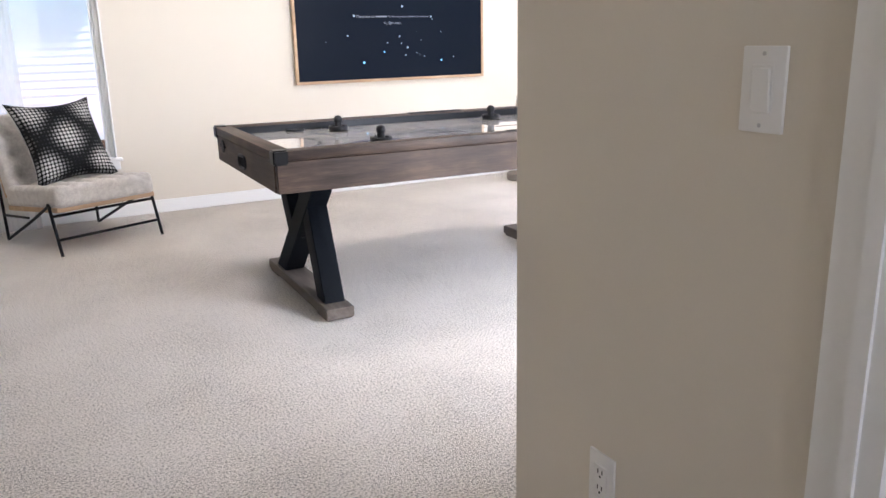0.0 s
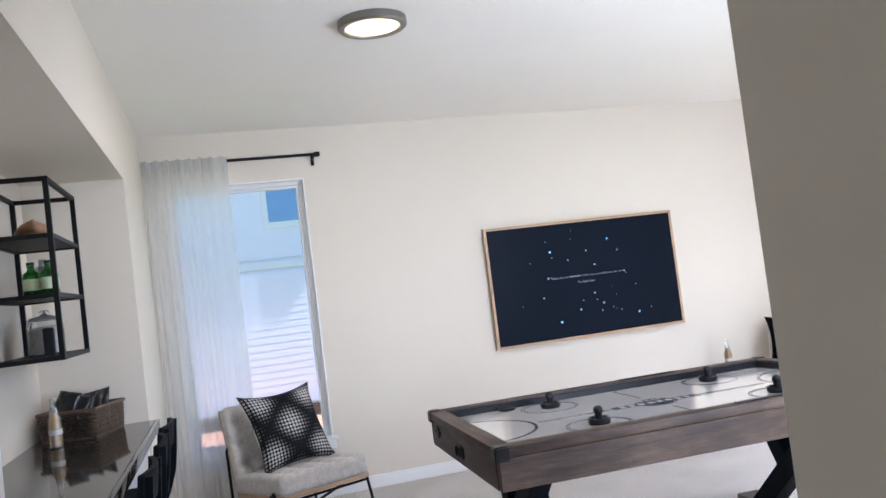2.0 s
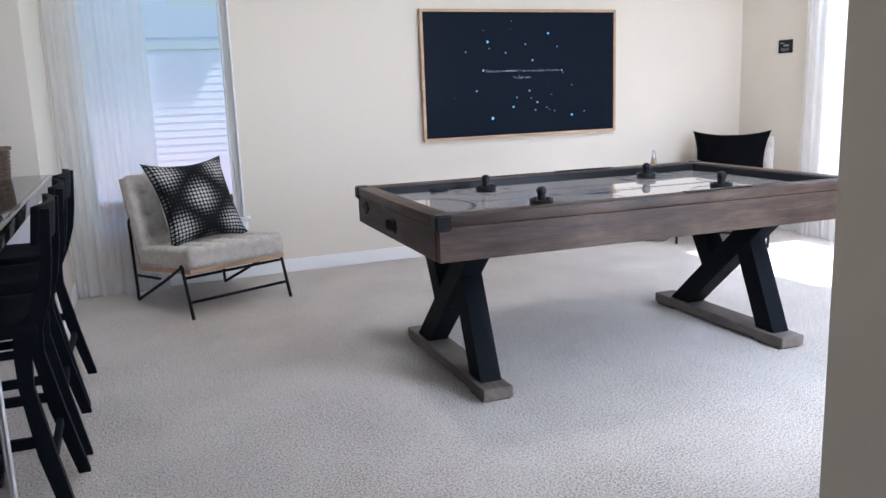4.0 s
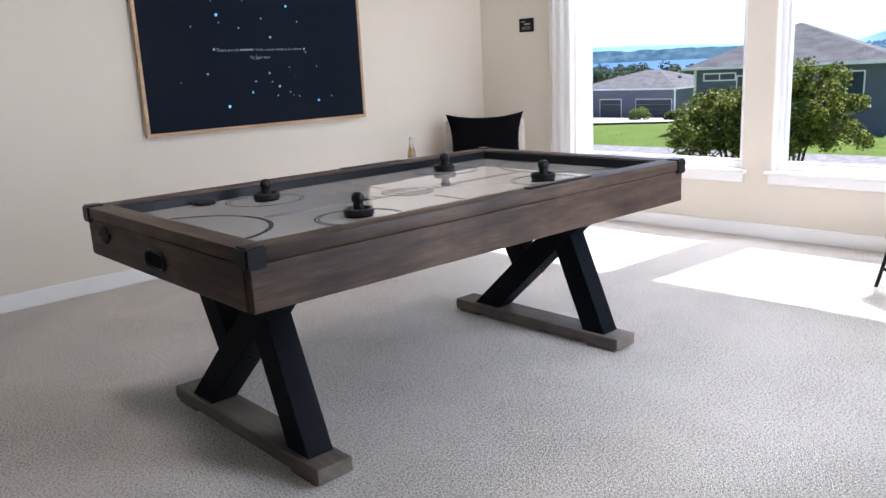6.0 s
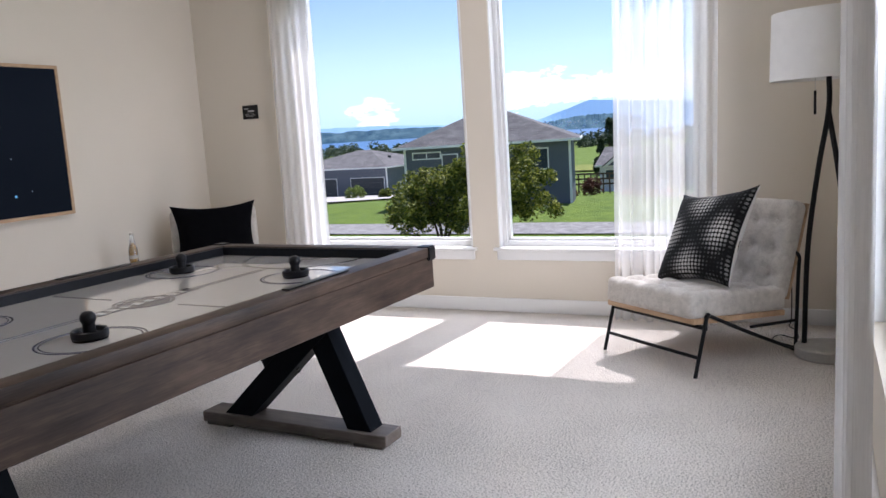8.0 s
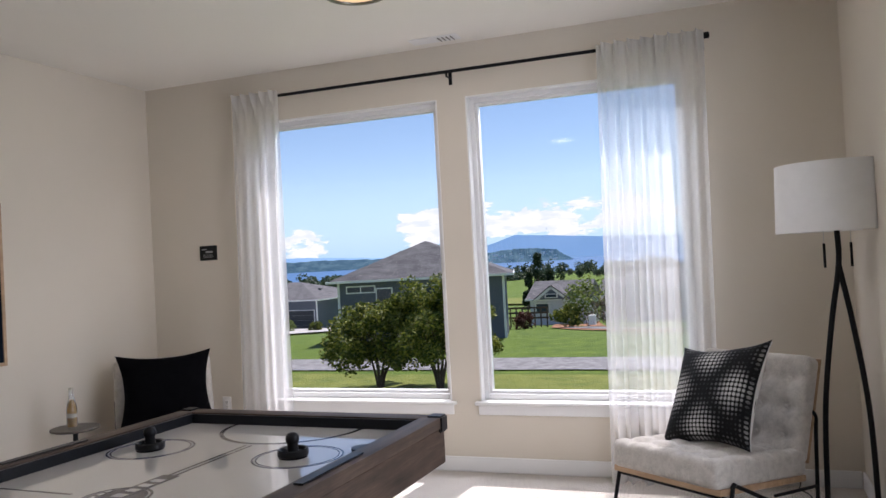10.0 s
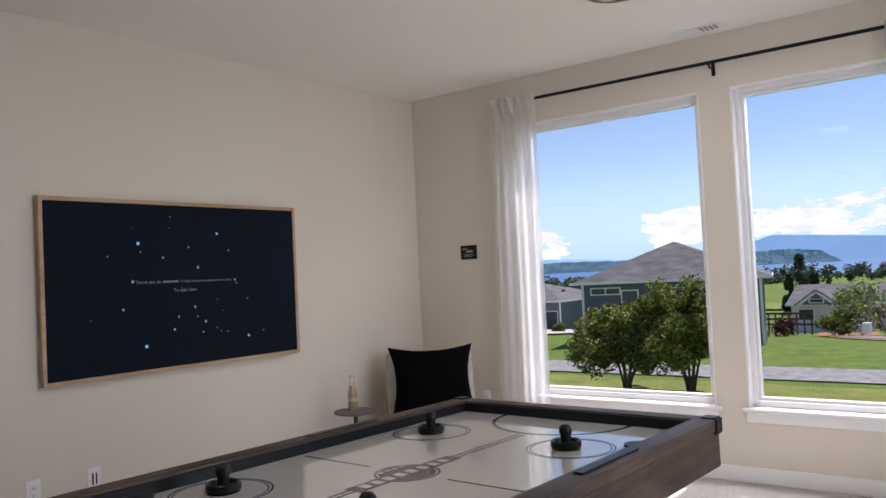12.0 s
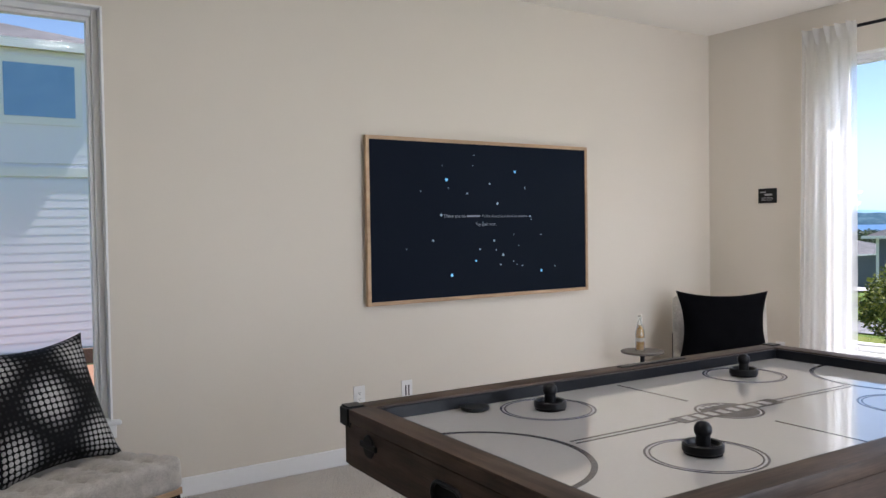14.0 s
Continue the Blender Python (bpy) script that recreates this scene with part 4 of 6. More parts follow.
wall_plate("switch", pose(HALL_R, 0.971, 1.130, 0, 0, -90), "white rocker light switch on the hallway wall")
wall_plate("outlet", pose(HALL_R, 1.274, 0.374, 0, 0, -90), "white double wall outlet low on the hallway wall")
wall_plate("outlet", pose(2.091, TV_Y, 0.370, 0, 0, 0), "white double wall outlet under the television")
wall_plate("media", pose(2.403, TV_Y, 0.365, 0, 0, 0), "white media plate with dark slots under the television")
wall_plate("outlet", pose(WIN_X, 1.90, 0.40, 0, 0, -90), "white wall outlet behind the lounge chair")
wall_plate("outlet", pose(WIN_X, 5.66, 0.40, 0, 0, -90), "white wall outlet beside the curtain")

sign = thing("wall_sign", "small black plaque with faint grey lettering", "sign")
part("board", bm_box((WIN_X - 0.012, 5.684, 1.447), (WIN_X, 5.828, 1.552), 0.002), BLACK_RUBBER, sign)
GREY_INK = surface("grey_lettering", (0.30, 0.30, 0.30), (0.36, 0.36, 0.36), 20, 0.5, bumpy=0)
for y0, y1, z0, z1 in ((5.765, 5.810, 1.522, 1.530), (5.715, 5.775, 1.500, 1.514), (5.715, 5.800, 1.484, 1.487), (5.705, 5.800, 1.475, 1.478), (5.72, 5.800, 1.466, 1.469)):
    part("lettering", bm_box((WIN_X - 0.0128, y0, z0), (WIN_X - 0.0118, y1, z1)), GREY_INK, sign, smooth=0)


def ceiling_lamp(x, y):
    th = thing("ceiling_lamp", "flush round ceiling lamp with brushed nickel rim, lit", "ceiling lamp", "ceiling lamps", m=pose(x, y, TOP))
    part("rim", lathe([(0.13, 0), (0.168, 0), (0.168, -0.030), (0.160, -0.038), (0.138, -0.038), (0.136, -0.03), (0.13, -0.03), (0.13, 0)], 48), NICKEL, th)
    part("diffuser", lathe([(0, -0.030), (0.135, -0.030), (0.135, -0.024), (0, -0.024)], 40), LAMP_GLOW, th)
    return th


LAMP_GLOW = glow("lit_warm_diffuser", (1.0, 0.74, 0.42), 0.55)
ceiling_lamp(0.94, 4.0)
ceiling_lamp(3.92, 3.885)

vent = thing("ceiling_vent", "white slotted ceiling air vent", "vent")
part("vent_frame", bm_box((4.925, 3.705, TOP - 0.006), (5.045, 4.025, TOP), 0.002), TRIM, vent)
for k in range(9):
    y = 3.73 + k * 0.014
    part("louver", bm_box((4.945, y, TOP - 0.011), (5.025, y + 0.006, TOP - 0.0065), m=None), NICKEL if k % 2 else TRIM, vent, smooth=0)


# ---- bar ----
counter = thing("countertop", "polished dark grey quartz bar top", "countertop")
part("slab", bm_box((-0.868, 2.19, 0.872), (-0.310, 4.998, 0.900), 0.002), QUARTZ, counter)
part("front_edge", bm_box((-0.3095, 2.19, 0.850), (-0.290, 4.998, 0.900), 0.003, seg=2), QUARTZ, counter)
part("build_up", bm_box((-0.86, 2.21, 0.8615), (-0.3105, 4.99, 0.8715)), BLACK_METAL, counter)


def cabinet_end():
    th = thing("bar_cabinet", "white painted end panel of the bar", "cabinet")
    part("side_panel", bm_box((-0.86, 2.245, 0.0), (-0.325, 2.285, 0.861), 0.002), CABINET, th)
    return th


cabinet_end()
far = thing("bar_cabinet", "white painted support panel at the far end of the bar", "cabinet")
part("side_panel", bm_box((-0.86, 4.955, 0.0), (-0.36, 4.997, 0.861), 0.002), CABINET, far)
part("bracket", bm_box((-0.355, 4.87, 0.826), (-0.325, 4.95, 0.849), 0.002), STEEL, far, "small steel bracket")


def wine_fridge():
    y0, y1, x = 2.292, 2.900, -0.325
    th = thing("beverage_fridge", "undercounter drinks fridge with steel framed glass door", "fridge")
    part("body", bm_box((-0.85, y0, 0.09), (x - 0.045, y1, 0.855), 0.004), BLACK_METAL, th)
    part("kick_plate", bm_box((-0.80, y0, 0.0), (x - 0.06, y1, 0.088), 0.002), BLACK_METAL, th)
    door = part("door", bm_box((x - 0.043, y0 + 0.004, 0.10), (x - 0.010, y1 - 0.004, 0.85), 0.003), BLACK_METAL, th)
    fw = 0.05
    for a0, a1, b0, b1 in ((y0 + 0.004, y0 + fw, 0.10, 0.85), (y1 - fw, y1 - 0.004, 0.10, 0.85), (y0 + fw, y1 - fw, 0.10, 0.10 + fw), (y0 + fw, y1 - fw, 0.85 - fw, 0.85)):
        part("door_frame", bm_box((x - 0.009, a0, b0), (x, a1, b1), 0.002), STEEL, door)
    part("door_glass", bm_box((x - 0.009, y0 + fw, 0.10 + fw), (x - 0.003, y1 - fw, 0.85 - fw)), DARK_GLASS, door, smooth=0)
    part("handle", rod([(x + 0.045, y0 + 0.06, 0.20), (x + 0.045, y0 + 0.06, 0.78)], 0.011, 14), STEEL, door, "brushed steel bar handle")
    for z in (0.25, 0.73):
        part("handle_post", rod([(x, y0 + 0.06, z), (x + 0.045, y0 + 0.06, z)], 0.007, 10), STEEL, door)
    return th


wine_fridge()
support = thing("bar_cabinet", "white painted panel between fridge and stools", "cabinet")
part("side_panel", bm_box((-0.86, 2.905, 0.0), (-0.325, 2.943, 0.861), 0.002), CABINET, support)


def bar_stool():
    """Black wooden counter stool, back towards +x."""
    th = thing("bar_stool", "black painted wooden counter stool tucked under the bar", "stool", "bar stools")
    seat = soft_box(0.40, 0.42, 0.05, 0.02, 10, lambda p: Vector((0, 0, -0.012 * (1 - (p.x / 0.2) ** 2) * (1 - (p.y / 0.21) ** 2))) if p.z > 0 else Vector((0, 0, 0)))
    bmesh.ops.transform(seat, matrix=pose(-0.02, 0, 0.62), verts=seat.verts)
    part("seat", seat, BLACK_WOOD, th, smooth=60)
    for sx in (-1,):
        for sy in (-1, 1):
            top, low = Vector((sx * 0.155 - 0.02, sy * 0.155, 0.605)), Vector((sx * 0.215 - 0.02, sy * 0.218, 0.0))
            bm = bmesh.new()
            vs = []
            for c, h in ((low, 0.017), (top, 0.021)):
                vs.append([bm.verts.new(c + Vector((a * h, b * h, 0))) for a, b in ((-1, -1), (1, -1), (1, 1), (-1, 1))])
            bm.faces.new(vs[0][::-1]), bm.faces.new(vs[1])
            for k in range(4):
                bm.faces.new((vs[0][k], vs[0][(k + 1) % 4], vs[1][(k + 1) % 4], vs[1][k]))
            bmesh.ops.bevel(bm, geom=list(bm.edges), offset=0.004, segments=1, affect="EDGES")
            part("leg", bm, BLACK_WOOD, th)
    for a, b in (((-0.20, -0.195, 0.20), (-0.20, 0.195, 0.20)), ((0.165, -0.195, 0.20), (0.165, 0.195, 0.20)), ((-0.19, -0.19, 0.29), (0.155, -0.19, 0.29)), ((-0.19, 0.19, 0.29), (0.155, 0.19, 0.29))):
        d = Vector(b) - Vector(a)
        m = Matrix.Translation(a) @ Matrix.Rotation(math.atan2(d.y, d.x), 4, "Z")
        part("stretcher", bm_box((0, -0.010, -0.016), (d.length, 0.010, 0.016), 0.003, m=m), BLACK_WOOD, th)
    # back legs sweep up past the seat as flat bent blades
    back = ((0.235, 0.0), (0.184, 0.25), (0.148, 0.45), (0.152, 0.53), (0.185, 0.60), (0.218, 0.70), (0.233, 0.80), (0.241, 0.90), (0.245, 0.948))
    front = ((0.198, 0.0), (0.137, 0.25), (0.110, 0.45), (0.108, 0.53), (0.112, 0.60), (0.160, 0.67), (0.195, 0.76), (0.214, 0.86), (0.222, 0.948))
    for sy in (-1, 1):
        bm = bmesh.new()
        rings = []
        for (xb, zb), (xf, zf) in zip(back, front):
            ring = []
            for x, z, o in ((xf, zf, -0.016), (xb, zb, -0.016), (xb, zb, 0.016), (xf, zf, 0.016)):
                ring.append(bm.verts.new((x, sy * (0.218 - 0.053 * min(1.0, z / 0.6)) + o, z)))
            rings.append(ring)
        for p, q in zip(rings, rings[1:]):
            for k in range(4):
                bm.faces.new((p[k], p[(k + 1) % 4], q[(k + 1) % 4], q[k]))
        bm.faces.new(rings[0][::-1]), bm.faces.new(rings[-1])
        part("back_leg", bm, BLACK_WOOD, th, smooth=50)
    bm = bmesh.new()
    rows = []
    for z, w, dx in ((0.852, 0.190, 0.196), (0.88, 0.195, 0.200), (0.92, 0.196, 0.205), (0.948, 0.192, 0.208), (0.956, 0.182, 0.208)):
        rows.append([[bm.verts.new((dx + off + 0.030 * (1 - (k / 6 - 1) ** 2), w * (k / 6 - 1), z)) for k in range(13)] for off in (-0.009, 0.009)])
    for lo, hi in zip(rows, rows[1:]):
        for s in (0, 1):
            for k in range(12):
                bm.faces.new((lo[s][k], lo[s][k + 1], hi[s][k + 1], hi[s][k]))
        for k in (0, 12):
            bm.faces.new((lo[0][k], lo[1][k], hi[1][k], hi[0][k]))
    for row in (rows[0], rows[-1]):
        for k in range(12):
            bm.faces.new((row[0][k], row[0][k + 1], row[1][k + 1], row[1][k]))
    part("back_rail", bm, BLACK_WOOD, th, smooth=50)
    return th


stool = bar_stool()
stool.matrix_basis = pose(-0.412, 3.24, 0, 0, 0, 0)
copy_thing(stool, pose(-0.416, 3.81, 0, 0, 0, 2))
copy_thing(stool, pose(-0.422, 4.34, 0, 0, 0, -2))


def wall_shelf():
    x0, x1, y0, y1 = -0.868, -0.567, 4.08, 4.75
    levels = (1.332, 1.607, 1.867, 2.117)
    th = thing("wall_shelf", "black square-bar metal wall shelf with three boards", "shelf")
    b = 0.011
    for x in (x0 + b, x1 - b):
        for y in (y0 + b, y1 - b):
            part("post", bm_box((x - b, y - b, levels[0] - 0.012), (x + b, y + b, levels[-1] + 0.010), 0.001), BLACK_METAL, th)
    for z in levels:
        for x in (x0 + b, x1 - b):
            part("rail", bm_box((x - b + 0.0005, y0 + 2 * b, z - b), (x + b - 0.0005, y1 - 2 * b, z + b - 0.002), 0.001), BLACK_METAL, th)
        for y in (y0 + b, y1 - b):
            part("rail", bm_box((x0 + 2 * b, y - b + 0.0005, z - b), (x1 - 2 * b, y + b - 0.0005, z + b - 0.002), 0.001), BLACK_METAL, th)
    for z in levels[:3]:
        part("shelf_board", bm_box((x0 + 2 * b, y0 + 2 * b, z - 0.004), (x1 - 2 * b, y1 - 2 * b, z + 0.0095), 0.001), BLACK_METAL, th)
    return th


wall_shelf()
GREEN_GLASS = bottle_glass("green_glass", (0.10, 0.50, 0.12))
CLEAR_GLASS = bottle_glass("clear_glass", (0.92, 0.94, 0.95))
AMBER = bottle_glass("pale_beer", (0.78, 0.42, 0.05))
AMBER.node_tree.nodes["Principled BSDF"].inputs["Transmission Weight"].default_value = 0.55
LABEL_GREEN = surface("pale_green_label", (0.45, 0.55, 0.35), (0.55, 0.62, 0.45), 30, 0.6, bumpy=0)
LABEL_WHITE = surface("paper_label", (0.40, 0.37, 0.30), (0.50, 0.46, 0.38), 30, 0.6, bumpy=0)
CANDY = surface("wrapped_sweets", (0.25, 0.22, 0.20), (0.75, 0.73, 0.70), 60, 0.4, fine=160, bumpy=0.5, depth=0.004)
DRIFTWOOD = streaked_wood("carved_wood", (0.22, 0.12, 0.06), (0.34, 0.20, 0.11), (0.45, 0.29, 0.17), 0.45, 1)
WICKER = surface("dark_wicker", (0.035, 0.022, 0.014), (0.15, 0.10, 0.065), 40, 0.6, fine=150, bumpy=0.3, vary=0.15)
FOIL = surface("black_snack_bag", (0.008, 0.008, 0.009), (0.02, 0.02, 0.022), 12, 0.28, fine=60, bumpy=0.2, depth=0.004)


def squat_bottle(x, y, z):
    th = thing("glass_bottle", "squat green glass bottle with a pale label", "bottle", "green bottles", m=pose(x, y, z))
    part("glass", lathe([(0, 0), (0.034, 0), (0.038, 0.006), (0.038, 0.080), (0.034, 0.098), (0.017, 0.112), (0.015, 0.126), (0.0165, 0.128), (0.0165, 0.136), (0.012, 0.137), (0.012, 0.11), (0.033, 0.09), (0.034, 0.01), (0, 0.006)], 28), GREEN_GLASS, th)
    part("label", lathe([(0.0384, 0.022), (0.0388, 0.022), (0.0388, 0.074), (0.0384, 0.074), (0.0384, 0.022)], 28), LABEL_GREEN, th, "pale green paper label")
    part("cap", lathe([(0, 0.138), (0.017, 0.138), (0.017, 0.150), (0, 0.151)], 18), BLACK_METAL, th)
    return th


for x, y in ((-0.62, 4.20), (-0.70, 4.24), (-0.66, 4.44)):
    squat_bottle(x, y, 1.6168)
shaker = tagged(part("cocktail_shaker", lathe([(0, 0), (0.032, 0), (0.040, 0.11), (0.040, 0.12), (0.030, 0.145), (0.018, 0.152), (0.018, 0.175), (0.015, 0.180), (0, 0.180)], 28), STEEL), "brushed steel cocktail shaker on the shelf", "shaker")
shaker.matrix_basis = pose(-0.70, 4.50, 1.6168)


def glass_jar():
    th = thing("glass_jar", "lidded clear glass jar full of wrapped sweets", "jar", m=pose(-0.70, 4.42, 1.3418))
    part("jar", lathe([(0, 0), (0.074, 0), (0.080, 0.008), (0.080, 0.135), (0.070, 0.155), (0.070, 0.160), (0.066, 0.160), (0.066, 0.153), (0.076, 0.133), (0.076, 0.01), (0, 0.006)], 32), CLEAR_GLASS, th)
    bm = lathe([(0, 0.0075), (0.073, 0.010), (0.074, 0.12), (0.05, 0.132), (0, 0.136)], 28)
    for v in bm.verts:
        v.co *= 1 + 0.03 * noise.noise(v.co * 60)
    part("contents", bm, CANDY, th, "wrapped sweets inside the jar")
    part("lid", lathe([(0.073, 0.162), (0.074, 0.168), (0.06, 0.178), (0.02, 0.186), (0.016, 0.190), (0.022, 0.200), (0.016, 0.210), (0, 0.212), (0, 0.205), (0.012, 0.19), (0.05, 0.174), (0.073, 0.162)], 32), CLEAR_GLASS, th)
    return th


glass_jar()
book = thing("small_tin", "small dark tin standing beside the jar", "tin", m=pose(-0.655, 4.255, 1.3418, 0, 0, 8))
part("box", bm_box((-0.022, -0.055, 0), (0.022, 0.055, 0.125), 0.004), BLACK_METAL, book)
bowl = bmesh.new()
n = 20
rows = []
for i in range(15):
    q = i / 14 * 2 - 1
    w = 0.075 * math.sqrt(max(0.0, 1 - abs(q) ** 3)) + 0.004
    up = 0.030 * q * q + 0.012 * math.sin(3 * q)
    rows.append([bowl.verts.new((w * math.cos(2 * math.pi * k / n), 0.21 * q, up + 0.034 + 0.034 * math.sin(2 * math.pi * k / n) * (1 if math.sin(2 * math.pi * k / n) < 0 else 0.35))) for k in range(n)])
for a, b in zip(rows, rows[1:]):
    for k in range(n):
        bowl.faces.new((a[k], a[(k + 1) % n], b[(k + 1) % n], b[k]))
bowl.faces.new(rows[0][::-1]), bowl.faces.new(rows[-1])
bowl_ob = tagged(part("wooden_bowl", bowl, DRIFTWOOD, smooth=80), "long carved wooden bowl on the top shelf", "bowl")
bowl_ob.matrix_basis = pose(-0.70, 4.36, 1.878, 0, 0, 12)


def beer_bottle(x, y, z, label, dark=False):
    th = thing("beer_bottle", label, "bottle", "beer bottles", m=pose(x, y, z))
    part("glass", lathe([(0, 0), (0.027, 0), (0.030, 0.004), (0.030, 0.115), (0.026, 0.138), (0.015, 0.165), (0.0125, 0.215), (0.014, 0.217), (0.014, 0.224), (0.011, 0.226), (0.0105, 0.21), (0.024, 0.13), (0.027, 0.11), (0.027, 0.008), (0, 0.006)], 24), CLEAR_GLASS, th)
    part("beer", lathe([(0, 0.0065), (0.0265, 0.0085), (0.0265, 0.112), (0.022, 0.138), (0.012, 0.165), (0, 0.165)], 24), AMBER, th, "pale amber beer")
    part("label", lathe([(0.0302, 0.062), (0.0306, 0.062), (0.0306, 0.086), (0.0302, 0.086), (0.0302, 0.062)], 24), LABEL_WHITE, th, "white paper label")
    part("cap", lathe([(0, 0.235), (0.013, 0.234), (0.0155, 0.225), (0.0145, 0.222), (0, 0.222)], 18), LABEL_WHITE, th, "pale stopper")
    return th


beer_bottle(-0.715, 4.49, 0.900, "clear glass bottle of pale beer on the bar")


def basket():
    th = thing("wicker_basket", "dark woven wicker basket on the bar", "basket", m=pose(-0.641, 4.805, 0.9005, 0, 0, -16))
    w, d, h = 0.27, 0.33, 0.135
    part("base", bm_box((-w / 2, -d / 2, 0), (w / 2, d / 2, 0.010)), WICKER, th)
    courses, r = 14, 0.0046
    for c in range(courses):
        z = 0.012 + c * (h - 0.012) / (courses - 1)
        pts = []
        grow = 1 + 0.05 * c / courses
        per = [(-w / 2, -d / 2), (w / 2, -d / 2), (w / 2, d / 2), (-w / 2, d / 2)]
        k = 0
        for i in range(4):
            a, b = Vector(per[i]), Vector(per[(i + 1) % 4])
            steps = 18 if i % 2 == 0 else 14
            for j in range(steps):
                p = a.lerp(b, j / steps)
                nrm = Vector(((b - a).y, -(b - a).x)).normalized()
                p = (p + nrm * (0.004 if (k + c) % 2 else -0.004)) * grow
                pts.append((p.x, p.y, z))
                k += 1
        part("weave", rod(pts, r, 6, closed=True), WICKER, th)
    pts = [(x * 1.06, y * 1.06, h + 0.006) for x, y in ((-w / 2, -d / 2), (w / 2, -d / 2), (w / 2, d / 2), (-w / 2, d / 2))]
    part("rim", rod(pts, 0.010, 8, closed=True), WICKER, th)
    return th


basket()
rnd = random.Random(5)
for k in range(5):
    m = pose(-0.71 + 0.034 * k + rnd.uniform(-0.01, 0.01), 4.74 + 0.03 * k, 1.035 + rnd.uniform(0, 0.03), 62 + rnd.uniform(-12, 10), rnd.uniform(-12, 12), -40 + rnd.uniform(-20, 20))
    bag = thing("snack_bag", "glossy black crimped snack bag in the basket", "snack bag", "snack bags", m=m)
    bm = pillow_mesh(0.13, 0.17, 0.045, 0.02, k)
    for v in bm.verts:
        v.co.z += 0.006 * noise.noise(v.co * 40 + Vector((k, 0, 0)))
    part("bag", bm, FOIL, bag, smooth=60)


# ---- side table and floor lamp ----
STONE = surface("grey_brown_stone_top", (0.06, 0.05, 0.042), (0.14, 0.12, 0.10), 18, 0.5, fine=120, bumpy=0.1)
BASKETRY = surface("woven_base", (0.10, 0.085, 0.07), (0.22, 0.19, 0.16), 40, 0.8, fine=120, bumpy=0.5, depth=0.004)
side = thing("side_table", "small round drinks table on a dark stem and drum foot", "side table", m=pose(3.965, 5.875, 0))
part("tabletop", lathe([(0, 0.470), (0.125, 0.470), (0.136, 0.474), (0.138, 0.480), (0.136, 0.486), (0, 0.486)], 40), STONE, side)
part("collar", lathe([(0, 0.452), (0.045, 0.455), (0.060, 0.4695), (0, 0.4695)], 24), BLACK_METAL, side)
part("stem", rod([(0, 0, 0.05), (0, 0, 0.453)], 0.014, 14), BLACK_METAL, side)
part("foot", lathe([(0, 0), (0.100, 0), (0.110, 0.012), (0.110, 0.055), (0.100, 0.066), (0, 0.066)], 36), BASKETRY, side)
beer_bottle(3.955, 5.885, 0.486, "clear glass bottle of pale beer on the side table")


def floor_lamp(x, y):
    th = thing("floor_lamp", "black forked floor lamp with white drum shade", "floor lamp", m=pose(x, y, 0))
    part("base", lathe([(0, 0), (0.145, 0), (0.150, 0.006), (0.150, 0.050), (0.145, 0.056), (0, 0.056)], 40), STONE_PALE, th, "round pale stone base")
    part("pole", rod(smooth_line([(0.035, 0.105, 0.050), (0.030, 0.090, 0.55), (0.014, 0.045, 0.95), (0.0, 0.0, 1.24), (0, 0, 1.42)], 6), 0.013, 12), BLACK_METAL, th)
    part("pole", rod(smooth_line([(-0.035, -0.105, 0.050), (-0.030, -0.090, 0.55), (-0.014, -0.045, 0.95), (0.0, 0.0, 1.235)], 6), 0.013, 12), BLACK_METAL, th)
    part("shade", lathe([(0.268, 1.395), (0.258, 1.715), (0.254, 1.715), (0.264, 1.395), (0.268, 1.395)], 64), SHADE, th, "white linen drum shade")
    part("spider", rod([(-0.26, 0, 1.45), (0.26, 0, 1.45)], 0.003, 6), BLACK_METAL, th)
    for s in (-1, 1):
        ch = part("pull_chain", rod([(s * 0.02, s * -0.06, 1.42), (s * 0.02, s * -0.06, 1.34)], 0.0015, 6), STEEL, th)
        part("pull", rod([(s * 0.02, s * -0.06, 1.34), (s * 0.02, s * -0.06, 1.225)], 0.006, 8), BLACK_METAL, ch)
    return th


STONE_PALE = surface("pale_concrete", (0.30, 0.29, 0.27), (0.42, 0.41, 0.38), 14, 0.7, fine=120, bumpy=0.15)
SHADE = surface("white_linen_shade", (0.72, 0.72, 0.71), (0.80, 0.80, 0.79), 10, 0.9, fine=400, bumpy=0.3, depth=0.001)
floor_lamp(4.50, 1.715)
cord = rod(smooth_line([(4.60, 1.86, 0.012), (4.72, 1.98, 0.010), (4.84, 1.95, 0.010), (4.78, 1.86, 0.010), (4.95, 1.87, 0.010), (5.06, 1.91, 0.010), (5.12, 1.90, 0.05), (5.125, 1.90, 0.36), (5.137, 1.90, 0.395)], 8), 0.0035, 8)
tagged(part("lamp_cord", cord, BLACK_RUBBER, smooth=60), "loose black lamp cord running to the outlet", "cord")


